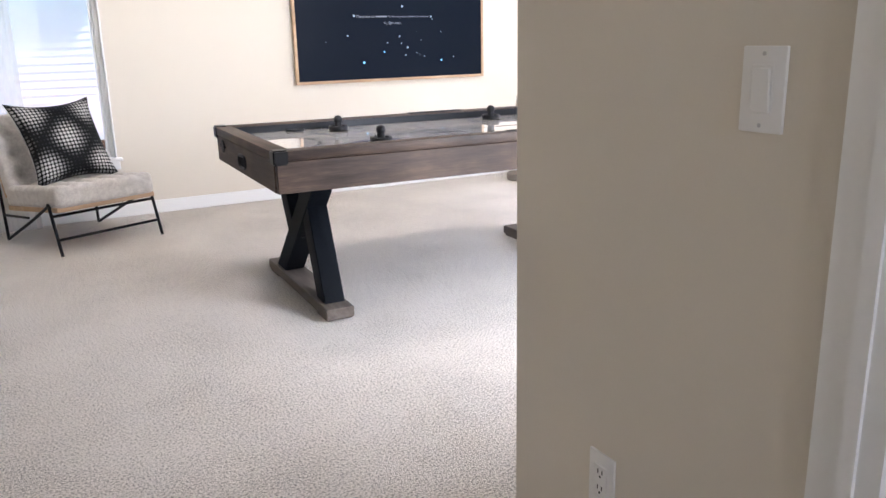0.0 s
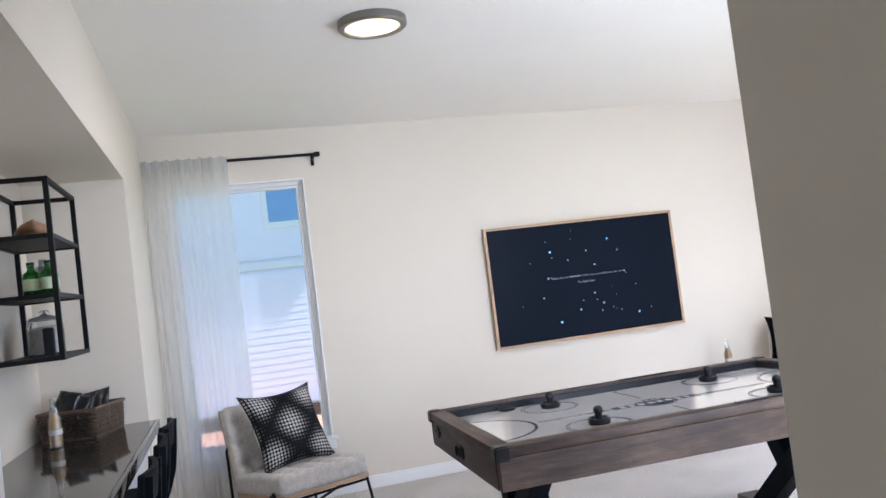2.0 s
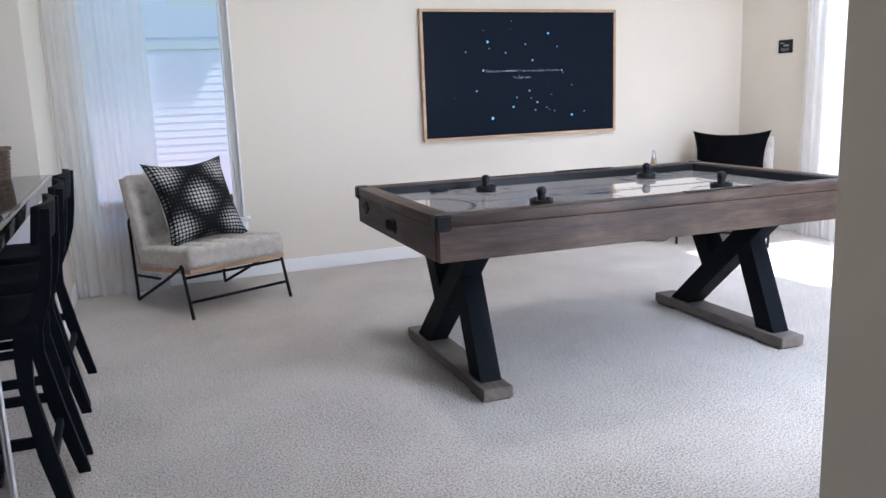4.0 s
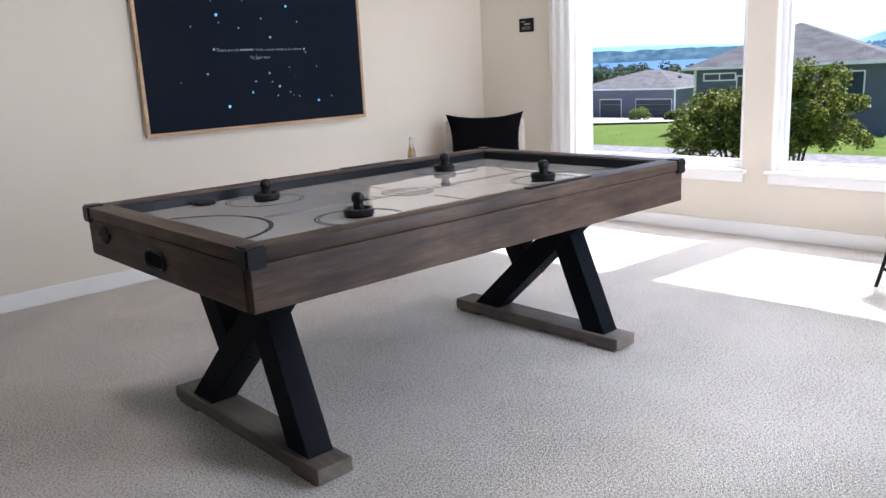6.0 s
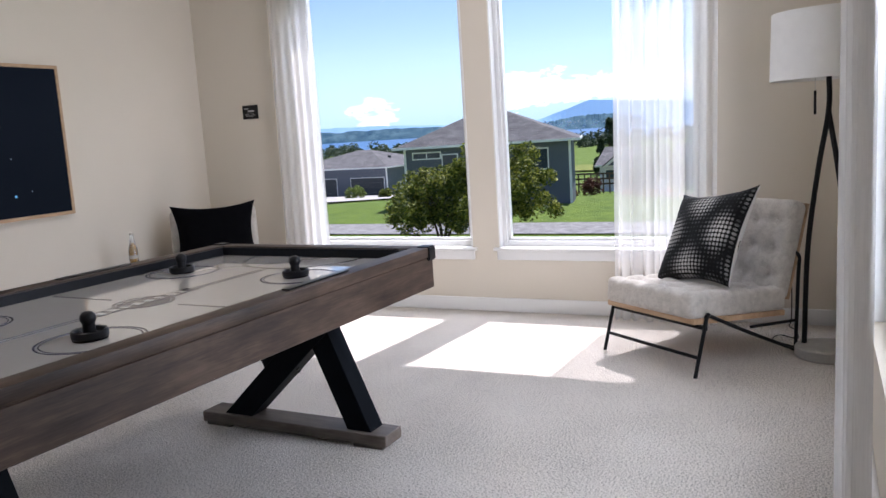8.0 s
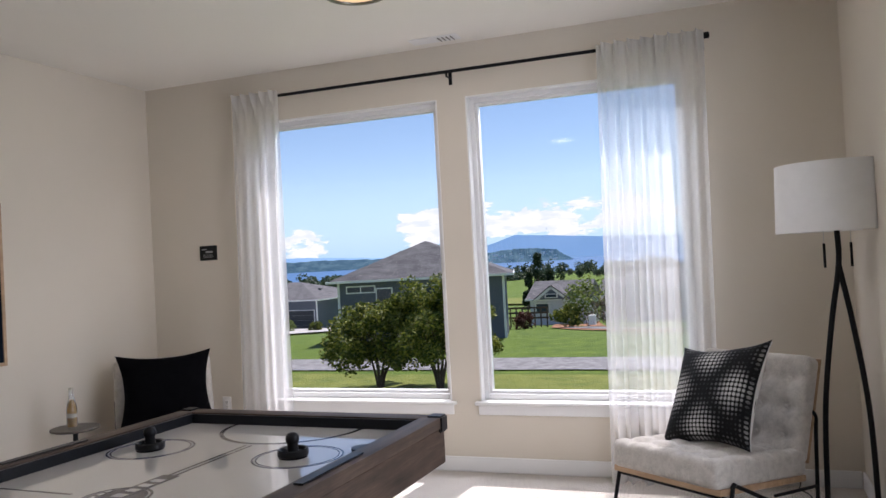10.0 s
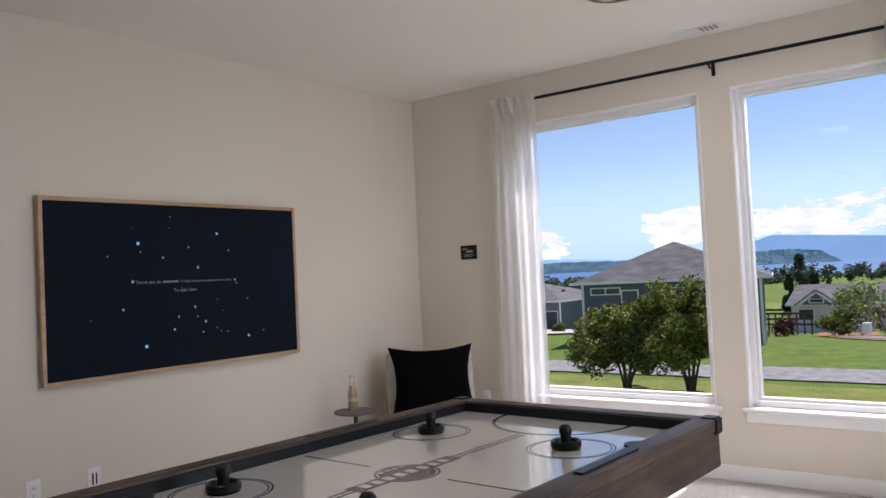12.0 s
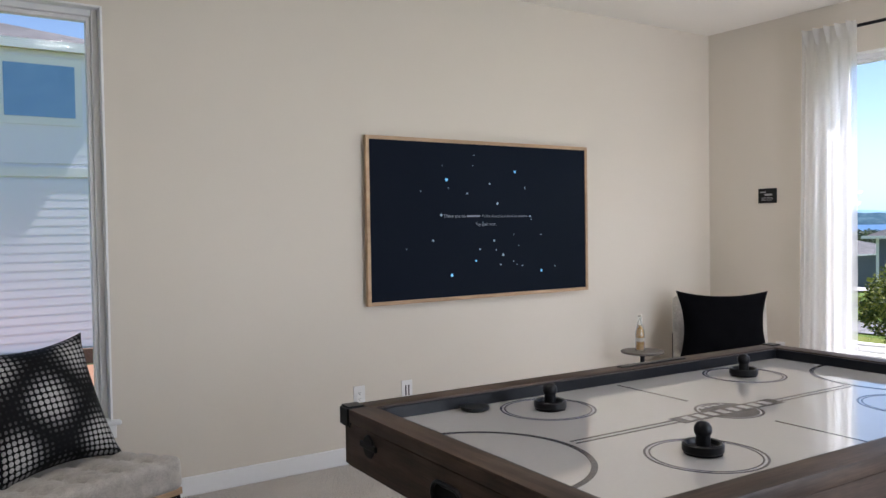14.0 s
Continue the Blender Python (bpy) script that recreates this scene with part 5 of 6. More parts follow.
# ---- outdoors ----
GRASS = surface("mown_grass", (0.040, 0.085, 0.008), (0.150, 0.215, 0.026), 1.1, 0.9, fine=11, bumpy=1.0, depth=0.12, spec=0.2)
GRASS_DRY = surface("rough_grass", (0.085, 0.125, 0.018), (0.25, 0.26, 0.060), 1.0, 0.9, fine=10, bumpy=1.0, depth=0.14, spec=0.2)
GRAVEL = surface("pale_gravel", (0.10, 0.098, 0.10), (0.33, 0.32, 0.325), 2.5, 0.95, fine=16, bumpy=0.8, depth=0.03, spec=0.2)
CONCRETE = surface("concrete_drive", (0.36, 0.34, 0.32), (0.46, 0.44, 0.42), 0.6, 0.9, fine=12, bumpy=0.2, spec=0.2)
EARTH = surface("bark_earth", (0.22, 0.11, 0.06), (0.34, 0.19, 0.12), 1.2, 0.95, fine=12, bumpy=0.7, depth=0.05, spec=0.1)
ROOFING = surface("grey_asphalt_shingle", (0.072, 0.070, 0.076), (0.200, 0.194, 0.200), 1.2, 0.95, fine=9, bumpy=0.8, depth=0.04, spec=0.15, stretch=(1, 1, 3))
BLUE_SIDING = surface("slate_blue_siding", (0.108, 0.122, 0.152), (0.138, 0.152, 0.185), 0.5, 0.8, fine=8, bumpy=0.3, depth=0.02, stretch=(0.2, 0.2, 3), spec=0.2)
PALE_SIDING = surface("pale_lilac_siding", (0.66, 0.66, 0.71), (0.72, 0.72, 0.77), 0.8, 0.7, fine=30, bumpy=0.05, spec=0.25)
TAN_SIDING = surface("tan_siding", (0.40, 0.33, 0.27), (0.50, 0.43, 0.36), 0.6, 0.8, fine=10, bumpy=0.2, spec=0.2)
GREY_DOOR = surface("dark_garage_door", (0.050, 0.054, 0.060), (0.070, 0.075, 0.082), 0.7, 0.6, fine=5, bumpy=0.2, spec=0.2)
FAR_GLASS = surface("house_window_glass", (0.03, 0.04, 0.05), (0.06, 0.08, 0.10), 0.6, 0.08, fine=5, bumpy=0, spec=0.2)
BARK = surface("grey_bark", (0.060, 0.045, 0.035), (0.12, 0.095, 0.075), 6, 0.95, fine=40, bumpy=0.6, depth=0.01, spec=0.1)
DECK_WOOD = streaked_wood("red_cedar_deck", (0.24, 0.125, 0.075), (0.33, 0.18, 0.115), (0.42, 0.24, 0.16), 0.6, 0)
DARK_BEAM = surface("brown_beam", (0.07, 0.045, 0.03), (0.12, 0.08, 0.055), 4, 0.8, fine=40, bumpy=0.2)


def leaf_material(name, dark, mid, light):
    mat, nt, bs = shader(name)
    geo = nt.nodes.new("ShaderNodeNewGeometry")
    nt.links.new(ramp(nt, geo.outputs["Random Per Island"], [(0.0, dark), (0.55, mid), (1.0, light)]), bs.inputs["Base Color"])
    bs.inputs["Roughness"].default_value = 0.6
    bs.inputs["Specular IOR Level"].default_value = 0.25
    # sun shines through the blades
    tra, mx = nt.nodes.new("ShaderNodeBsdfTranslucent"), nt.nodes.new("ShaderNodeMixShader")
    nt.links.new(bs.inputs["Base Color"].links[0].from_socket, tra.inputs["Color"])
    mx.inputs[0].default_value = 0.28
    nt.links.new(bs.outputs[0], mx.inputs[1])
    nt.links.new(tra.outputs[0], mx.inputs[2])
    nt.links.new(mx.outputs[0], nt.nodes["Material Output"].inputs["Surface"])
    return mat


LEAF = leaf_material("tree_leaf", (0.030, 0.050, 0.008), (0.105, 0.140, 0.020), (0.38, 0.38, 0.065))
LEAF_DARK = leaf_material("conifer_needles", (0.022, 0.036, 0.020), (0.042, 0.066, 0.034), (0.07, 0.10, 0.05))
# paler leaf tones with distance haze mixed into the colour
LEAF_HAZED = leaf_material("haze_tinted_foliage", (0.045, 0.070, 0.045), (0.075, 0.105, 0.065), (0.12, 0.15, 0.09))
LEAF_LIGHT = leaf_material("shrub_leaf", (0.07, 0.11, 0.022), (0.16, 0.22, 0.045), (0.34, 0.38, 0.10))
LEAF_RED = leaf_material("red_shrub_leaf", (0.06, 0.018, 0.014), (0.11, 0.04, 0.03), (0.17, 0.08, 0.06))
LEAF_TWIG = leaf_material("bare_shrub_twig", (0.10, 0.075, 0.06), (0.17, 0.13, 0.11), (0.24, 0.20, 0.17))


def ground_height(x, y):
    far = math.hypot(max(x, 0), max(0, abs(y) - 40))
    steps = ((0, -2.85), (40, -2.85), (80, -5.6), (140, -7.2), (300, -11.0), (780, -14.6), (900, -17.0), (4700, -17.0))
    for (a, za), (b, zb) in zip(steps, steps[1:]):
        if far <= b:
            q = (far - a) / (b - a)
            return za + (zb - za) * q
    return -17.0


bm = bmesh.new()
xs = [-4700, -600, -100, -40, -10, 0, 8, 14, 20, 26, 32, 40, 48, 56, 64, 72, 80, 95, 110, 140, 180, 230, 300, 420, 600, 780, 900, 2000, 4700]
ys = [-4700, -900, -300, -120, -60, -40, -20, 0, 10, 20, 30, 40, 60, 90, 150, 300, 900, 4700]
verts = [[bm.verts.new((x, y, ground_height(x, y) + (0.0 if x < 20 else 0.02 * noise.noise(Vector((x * 0.11, y * 0.11, 0)))))) for y in ys] for x in xs]
for a, b in zip(verts, verts[1:]):
    for k in range(len(ys) - 1):
        bm.faces.new((a[k], a[k + 1], b[k + 1], b[k]))
tagged(part("ground", bm, GRASS, smooth=80), "mown green lawn sloping gently to the water", "ground", kind="structure")


def strip(name, pts, width, lift, material, label, category):
    """A band laid on the ground along a line."""
    bm = bmesh.new()
    line = smooth_line([(x, y, 0) for x, y in pts], 8)
    edges = []
    for i, p in enumerate(line):
        d = (line[min(i + 1, len(line) - 1)] - line[max(i - 1, 0)]).normalized()
        n = Vector((-d.y, d.x, 0))
        w = width * (1 + 0.08 * noise.noise(p * 0.3))
        row = []
        for s in (-0.5, 0.5):
            q = p + n * w * s
            row.append(bm.verts.new((q.x, q.y, ground_height(q.x, q.y) + lift)))
        edges.append(row)
    for a, b in zip(edges, edges[1:]):
        bm.faces.new((a[0], a[1], b[1], b[0]))
    tagged(part(name, bm, material), label, category, kind="structure")


strip("ground_2", [(23.0, -30), (23.0, 10), (23.2, 40)], 9.6, 0.03, GRASS_DRY, "rough sunlit grass verge below the house", "grass")
strip("path", [(30.6, -40), (30.5, 0), (30.4, 20), (30.2, 60)], 3.4, 0.05, GRAVEL, "pale gravel track across the lawn", "path")
strip("pavement", [(62, 35), (62, 48), (62, 68)], 33, 0.15, CONCRETE, "pale concrete driveway before the garage", "driveway")
strip("path_2", [(47, 5.0), (58, 12.5), (72, 16.0), (95, 20)], 4.2, 0.06, EARTH, "reddish bark path beyond the lawn", "path")
strip("path_3", [(42, -4), (52, 8), (60, 14)], 2.6, 0.09, GRAVEL, "pale gravel walk", "path")
strip("ground_3", [(140, -20), (150, 30), (160, 90)], 34, 0.3, GRASS_DRY, "pale meadow behind the houses", "meadow")

mat_water, nt, bs = shader("bright_bay_water")
fac = noise_tex(nt, coords(nt, (0.004, 0.02, 1)), 1.0, 4.0)
nt.links.new(ramp(nt, fac, [(0.3, (0.022, 0.10, 0.25)), (0.7, (0.040, 0.14, 0.31))]), bs.inputs["Base Color"])
bs.inputs["Roughness"].default_value = 0.5
bs.inputs["Specular IOR Level"].default_value = 0.2
bump(nt, bs, noise_tex(nt, coords(nt), 0.4, 3.0), 0.3, 0.2)
slab("water", (700, -4600, -15.5), (4690, 4600, -15.0), mat_water, "calm bright blue bay", "water")


def far_hill(name, dist, az0, az1, heights, material, label, rough=0.2):
    """A ridge of land on the far side of the water; heights in degrees above level."""
    bm = bmesh.new()
    n = 120
    rows = [[], [], []]
    for i in range(n + 1):
        q = i / n
        az = radians(az0 + (az1 - az0) * q)
        k = q * (len(heights) - 1)
        j = min(int(k), len(heights) - 2)
        el = heights[j] + (heights[j + 1] - heights[j]) * (k - j)
        el += rough * 0.12 * noise.noise(Vector((q * 42, dist, 0))) + rough * 0.10 * noise.noise(Vector((q * 140, dist, 0)))
        top = 1.36 + dist * math.tan(radians(max(el, -0.4)))
        for r, (d, z) in enumerate(((dist, -15.2), (dist + 60, top), (dist + 260, -16))):
            rows[r].append(bm.verts.new((d * math.cos(az), 2.2 + d * math.sin(az), z)))
    for a, b in zip(rows, rows[1:]):
        for i in range(n):
            bm.faces.new((a[i], a[i + 1], b[i + 1], b[i]))
    tagged(part(name, bm, material, smooth=0), label, "backdrop", kind="structure")


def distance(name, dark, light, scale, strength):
    """A far slope: haze painted in as blue tones, plus a faint glow."""
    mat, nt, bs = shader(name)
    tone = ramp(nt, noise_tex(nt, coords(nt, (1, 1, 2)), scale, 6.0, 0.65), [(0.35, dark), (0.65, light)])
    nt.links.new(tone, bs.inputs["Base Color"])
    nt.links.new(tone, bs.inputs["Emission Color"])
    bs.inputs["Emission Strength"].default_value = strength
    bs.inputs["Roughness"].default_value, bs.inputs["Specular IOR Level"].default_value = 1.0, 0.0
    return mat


HILL_NEAR = distance("painted_haze_wooded_shore", (0.030, 0.070, 0.115), (0.10, 0.17, 0.21), 0.02, 0.3)
HILL_FAR = distance("painted_haze_hill", (0.24, 0.40, 0.60), (0.28, 0.44, 0.64), 0.002, 0.52)
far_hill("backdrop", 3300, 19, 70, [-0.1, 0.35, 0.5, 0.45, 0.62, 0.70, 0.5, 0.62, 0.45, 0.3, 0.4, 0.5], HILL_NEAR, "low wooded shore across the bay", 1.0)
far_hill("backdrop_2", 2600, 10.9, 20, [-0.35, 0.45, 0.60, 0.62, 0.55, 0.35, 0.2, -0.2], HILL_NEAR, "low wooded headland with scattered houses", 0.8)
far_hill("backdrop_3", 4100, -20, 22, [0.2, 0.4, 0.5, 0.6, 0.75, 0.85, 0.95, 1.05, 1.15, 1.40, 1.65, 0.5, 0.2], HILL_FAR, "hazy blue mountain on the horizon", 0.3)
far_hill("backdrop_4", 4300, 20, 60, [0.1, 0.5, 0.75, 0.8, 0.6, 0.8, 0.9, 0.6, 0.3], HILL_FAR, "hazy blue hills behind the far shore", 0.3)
bm = bmesh.new()
rnd = random.Random(3)
for k in range(70):
    az = radians(rnd.uniform(12.0, 18.5))
    d, z = 2590 - rnd.uniform(0, 8), rnd.uniform(-12, 14)
    w = rnd.uniform(2, 5)
    add_box(bm, (d * math.cos(az) - 3, 2.2 + d * math.sin(az) - w, z), (d * math.cos(az), 2.2 + d * math.sin(az) + w, z + rnd.uniform(2, 4)))
tagged(part("far_houses", bm, TRIM, smooth=0), "tiny pale houses scattered on the headland", "houses", kind="stuff")


def cloud_bank():
    """A curved bank of fair-weather cloud far beyond the hills."""
    bm = bmesh.new()
    d, n = 4600, 60
    rows = []
    for el in (0.0, 1.2, 2.4, 3.6, 4.8, 6.0):
        rows.append([bm.verts.new((d * math.cos(radians(-25 + 90 * i / n)), d * math.sin(radians(-25 + 90 * i / n)), 1.4 + d * math.tan(radians(el)))) for i in range(n + 1)])
    for a, b in zip(rows, rows[1:]):
        for i in range(n):
            bm.faces.new((a[i], a[i + 1], b[i + 1], b[i]))
    mat, nt, bs = shader("bright_cumulus")
    nt.nodes.remove(bs)
    out = nt.nodes["Material Output"]
    vec = coords(nt, (0.001, 0.001, 0.0030))
    puffs = noise_tex(nt, vec, 4.6, 9.0, 0.60)
    banks = noise_tex(nt, coords(nt, (0.001, 0.001, 0.0010)), 1.3, 2.0)
    sep = nt.nodes.new("ShaderNodeSeparateXYZ")
    nt.links.new(coords(nt), sep.inputs[0])
    # a belt of cloud above the horizon haze, lower and thinner to one side
    along = nt.nodes.new("ShaderNodeMapRange")
    along.inputs["From Min"].default_value, along.inputs["From Max"].default_value = 1500, 2300
    along.inputs["To Min"].default_value, along.inputs["To Max"].default_value = 215, 130
    nt.links.new(sep.outputs[1], along.inputs["Value"])
    off = math_node(nt, "DIVIDE", math_node(nt, "SUBTRACT", sep.outputs[2], along.outputs[0]), 120.0)
    reach = ramp(nt, math_node(nt, "DIVIDE", sep.outputs[1], 3000.0), [(0.0, (0.50,) * 3), (0.16, (0.70,) * 3), (0.58, (0.77,) * 3), (0.65, (0.36,) * 3), (0.72, (0.40,) * 3), (0.765, (0.66,) * 3), (0.80, (0.64,) * 3), (0.84, (0.30,) * 3)])
    belt = math_node(nt, "MULTIPLY", math_node(nt, "MULTIPLY", off, off), -0.22)
    dens = math_node(nt, "ADD", math_node(nt, "ADD", puffs, math_node(nt, "MULTIPLY", math_node(nt, "SUBTRACT", banks, 0.5), 0.35)), math_node(nt, "ADD", belt, math_node(nt, "SUBTRACT", reach, 0.52)))
    alpha = nt.nodes.new("ShaderNodeMapRange")
    alpha.inputs["From Min"].default_value, alpha.inputs["From Max"].default_value = 0.555, 0.60
    nt.links.new(dens, alpha.inputs["Value"])
    em, cle, mx = nt.nodes.new("ShaderNodeEmission"), nt.nodes.new("ShaderNodeBsdfTransparent"), nt.nodes.new("ShaderNodeMixShader")
    # cloud shade painted as soft grey hollows, horizon haze as pale blue glow
    white = ramp(nt, noise_tex(nt, vec, 9.0, 4.0), [(0.38, (0.80, 0.86, 0.94)), (0.56, (1.0, 1.0, 1.0))])
    tint = nt.nodes.new("ShaderNodeMixRGB")
    tint.inputs[1].default_value = (0.44, 0.68, 0.90, 1)
    nt.links.new(alpha.outputs[0], tint.inputs[0])
    nt.links.new(white, tint.inputs[2])
    nt.links.new(tint.outputs[0], em.inputs["Color"])
    air = nt.nodes.new("ShaderNodeMapRange")
    air.inputs["From Min"].default_value, air.inputs["From Max"].default_value = 60, 460
    air.inputs["To Min"].default_value, air.inputs["To Max"].default_value = 0.85, 0.0
    nt.links.new(sep.outputs[2], air.inputs["Value"])
    em.inputs["Strength"].default_value = 0.80
    nt.links.new(math_node(nt, "MAXIMUM", alpha.outputs[0], air.outputs[0]), mx.inputs[0])
    nt.links.new(cle.outputs[0], mx.inputs[1])
    nt.links.new(em.outputs[0], mx.inputs[2])
    nt.links.new(mx.outputs[0], out.inputs["Surface"])
    ob = part("backdrop_5", bm, mat, smooth=80)
    ob.visible_shadow = False
    tagged(ob, "bank of white fair-weather cloud low over the hills", "clouds", kind="structure")


cloud_bank()


# houses


def hip_roof(bm, x0, x1, y0, y1, z, top, over=0.5, inset=None):
    x0, x1, y0, y1 = x0 - over, x1 + over, y0 - over, y1 + over
    s = inset if inset is not None else min(x1 - x0, y1 - y0) / 2
    if y1 - y0 >= x1 - x0:
        r = [((x0 + x1) / 2, y0 + s), ((x0 + x1) / 2, y1 - s)]
    else:
        r = [(x0 + s, (y0 + y1) / 2), (x1 - s, (y0 + y1) / 2)]
    c = [bm.verts.new((a, b, z)) for a, b in ((x0, y0), (x1, y0), (x1, y1), (x0, y1))]
    t = [bm.verts.new((a, b, top)) for a, b in r]
    if y1 - y0 >= x1 - x0:
        faces = ((c[0], c[1], t[0]), (c[1], c[2], t[1], t[0]), (c[2], c[3], t[1]), (c[3], c[0], t[0], t[1]))
    else:
        faces = ((c[0], c[1], t[1], t[0]), (c[1], c[2], t[1]), (c[2], c[3], t[0], t[1]), (c[3], c[0], t[0]))
    for f in faces:
        bm.faces.new(f)
    bm.faces.new(c[::-1])


def house(label, x0, x1, y0, y1, base, eave, top, siding, openings, inset=None, group="", chimney=()):
    """Hip-roofed house that faces -x; openings are (kind, y, z, width, height) on that face."""
    th = thing("house", label, "house", group)
    part("wall", bm_box((x0, y0, base - 0.6), (x1, y1, eave)), siding, th, smooth=0)
    bm = bmesh.new()
    hip_roof(bm, x0, x1, y0, y1, eave + 0.02, top, 0.5, inset)
    roof = part("roof", bm, ROOFING, th, smooth=0)
    for lo, hi in (((x0 - 0.55, y0 - 0.55, eave - 0.07), (x0 - 0.50, y1 + 0.55, eave + 0.06)), ((x0 - 0.5, y0 - 0.55, eave - 0.07), (x1 + 0.5, y0 - 0.50, eave + 0.06)), ((x0 - 0.5, y1 + 0.50, eave - 0.07), (x1 + 0.5, y1 + 0.55, eave + 0.06))):
        part("fascia", bm_box(lo, hi), TRIM, roof, smooth=0)
    part("soffit", bm_box((x0 - 0.5, y0 - 0.5, eave - 0.06), (x1 + 0.5, y1 + 0.5, eave + 0.01)), TRIM, roof, smooth=0)
    for y in (y0 - 0.012, y1 - 0.118):
        part("corner_board", bm_box((x0 - 0.025, y, base - 0.5), (x0 + 0.11, y + 0.13, eave - 0.06)), TRIM, th, smooth=0)
    for kind, y, z, w, h in openings:
        nm = "garage_door" if kind == "garage" else "window"
        o = part(nm, bm_box((x0 - 0.05, y - w / 2 - 0.07, z - (0 if kind == "garage" else 0.07)), (x0 - 0.001, y + w / 2 + 0.07, z + h + 0.07)), TRIM, th, smooth=0)
        if kind == "garage":
            rows = 4
            for k in range(rows):
                part("door_panel", bm_box((x0 - 0.075, y - w / 2, z + h * k / rows + 0.004), (x0 - 0.051, y + w / 2, z + h * (k + 1) / rows - 0.004)), GREY_DOOR, o, smooth=0)
        else:
            part("pane", bm_box((x0 - 0.066, y - w / 2, z), (x0 - 0.051, y - 0.03 if w > 0.9 else y + w / 2, z + h)), FAR_GLASS, o, smooth=0)
            if w > 0.9:
                part("pane", bm_box((x0 - 0.066, y + 0.03, z), (x0 - 0.051, y + w / 2, z + h)), FAR_GLASS, o, smooth=0)
    for cx, cy, cz in chimney:
        part("roof_vent", bm_box((cx - 0.15, cy - 0.15, cz - 0.5), (cx + 0.15, cy + 0.15, cz + 0.22)), TRIM if cy % 2 < 1 else GREY_DOOR, roof, smooth=0)
    return th


main_house = house("slate blue house with grey hip roof and white trim", 41.7, 51.0, 14.0, 23.2, -2.85, 0.48, 2.60, BLUE_SIDING,
      [("win", 21.9, -0.12, 1.5, 0.28), ("win", 18.0, -0.95, 0.9, 1.0), ("win", 16.0, -1.0, 1.5, 1.05), ("win", 20.6, -0.9, 0.8, 0.9), ], 4.0, "",
      [(44.5, 19.9, 1.85), (44.6, 19.2, 1.88), (44.0, 19.9, 1.6), (44.0, 19.2, 1.6), (43.2, 17.2, 1.05), (43.1, 16.4, 0.95)])
main_house.matrix_basis = pose(41.7, 14.0, 0, 0, 0, 15) @ pose(-41.7, -14.0, 0)
house("slate blue bungalow with grey hip roof and garage doors", 78.5, 92.0, 46.4, 60.0, -5.6, -2.25, -0.30, BLUE_SIDING,
      [("garage", 49.0, -5.58, 4.4, 2.2), ("garage", 54.6, -5.58, 2.8, 2.2)], 6.4, "",
      [(83, 52, -1.3), (84, 49, -1.3), (82, 54, -1.6)])


def gable_house(label, x0, x1, y0, y1, base, eave, top, wall, gable, dormers):
    """Ridge along y; dormers are (y, width, rise) with dark gables and white rakes that face -x."""
    th = thing("house", label, "house", "far houses")
    part("wall", bm_box((x0, y0, base - 0.6), (x1, y1, eave)), wall, th, smooth=0)
    xm, over = (x0 + x1) / 2, 0.4
    bm = bmesh.new()
    c = [bm.verts.new(p) for p in ((x0 - over, y0 - over, eave), (x1 + over, y0 - over, eave), (xm, y0 - over, top), (x0 - over, y1 + over, eave), (x1 + over, y1 + over, eave), (xm, y1 + over, top))]
    for f in ((0, 1, 2), (3, 5, 4), (0, 2, 5, 3), (1, 4, 5, 2), (0, 3, 4, 1)):
        bm.faces.new([c[i] for i in f])
    roof = part("roof", bm, ROOFING, th, smooth=0)
    part("fascia", bm_box((x0 - over - 0.05, y0 - over, eave - 0.12), (x0 - over - 0.005, y1 + over, eave + 0.05)), TRIM, roof, smooth=0)
    for y, w, rise in dormers:
        f = x0 - over - 0.12
        bm = bmesh.new()
        v = [bm.verts.new(p) for p in ((f, y - w / 2, eave), (f, y + w / 2, eave), (f, y, eave + rise), (xm, y - w / 2, eave), (xm, y + w / 2, eave), (xm, y, eave + rise))]
        for k in ((0, 1, 2), (3, 5, 4), (0, 2, 5, 3), (1, 4, 5, 2), (0, 3, 4, 1)):
            bm.faces.new([v[i] for i in k])
        d = part("gable", bm, gable, th, smooth=0)
        for s in (-1, 1):
            slope = math.atan2(rise, w / 2)
            m = Matrix.Translation((f, y, eave + rise + 0.1)) @ Matrix.Rotation(-s * slope, 4, "X")
            lo, hi = (0, w / 2 / math.cos(slope) + 0.35)
            part("rake", bm_box((-0.06, min(s * lo, s * hi), -0.22), (-0.01, max(s * lo, s * hi), 0.0), m=m), TRIM, d, smooth=0)
            part("roof_slope", bm_box((-0.1, min(s * lo, s * hi), 0.005), (xm - f, max(s * lo, s * hi), 0.10), m=m), ROOFING, d, smooth=0)
        pane = part("window", bm_box((f - 0.05, y - 0.62, eave + 0.12), (f - 0.002, y + 0.62, eave + 0.12 + rise * 0.34)), TRIM, d, smooth=0)
        part("pane", bm_box((f - 0.07, y - 0.5, eave + 0.2), (f - 0.051, y + 0.5, eave + 0.06 + rise * 0.34)), FAR_GLASS, pane, smooth=0)
    for y in (y0 + 1.2, y1 - 1.2):
        o = part("window", bm_box((x0 - 0.06, y - 0.7, base + 0.9), (x0 - 0.002, y + 0.7, eave - 0.35)), TRIM, th, smooth=0)
        part("pane", bm_box((x0 - 0.08, y - 0.58, base + 1.0), (x0 - 0.061, y + 0.58, eave - 0.45)), FAR_GLASS, o, smooth=0)
    return th


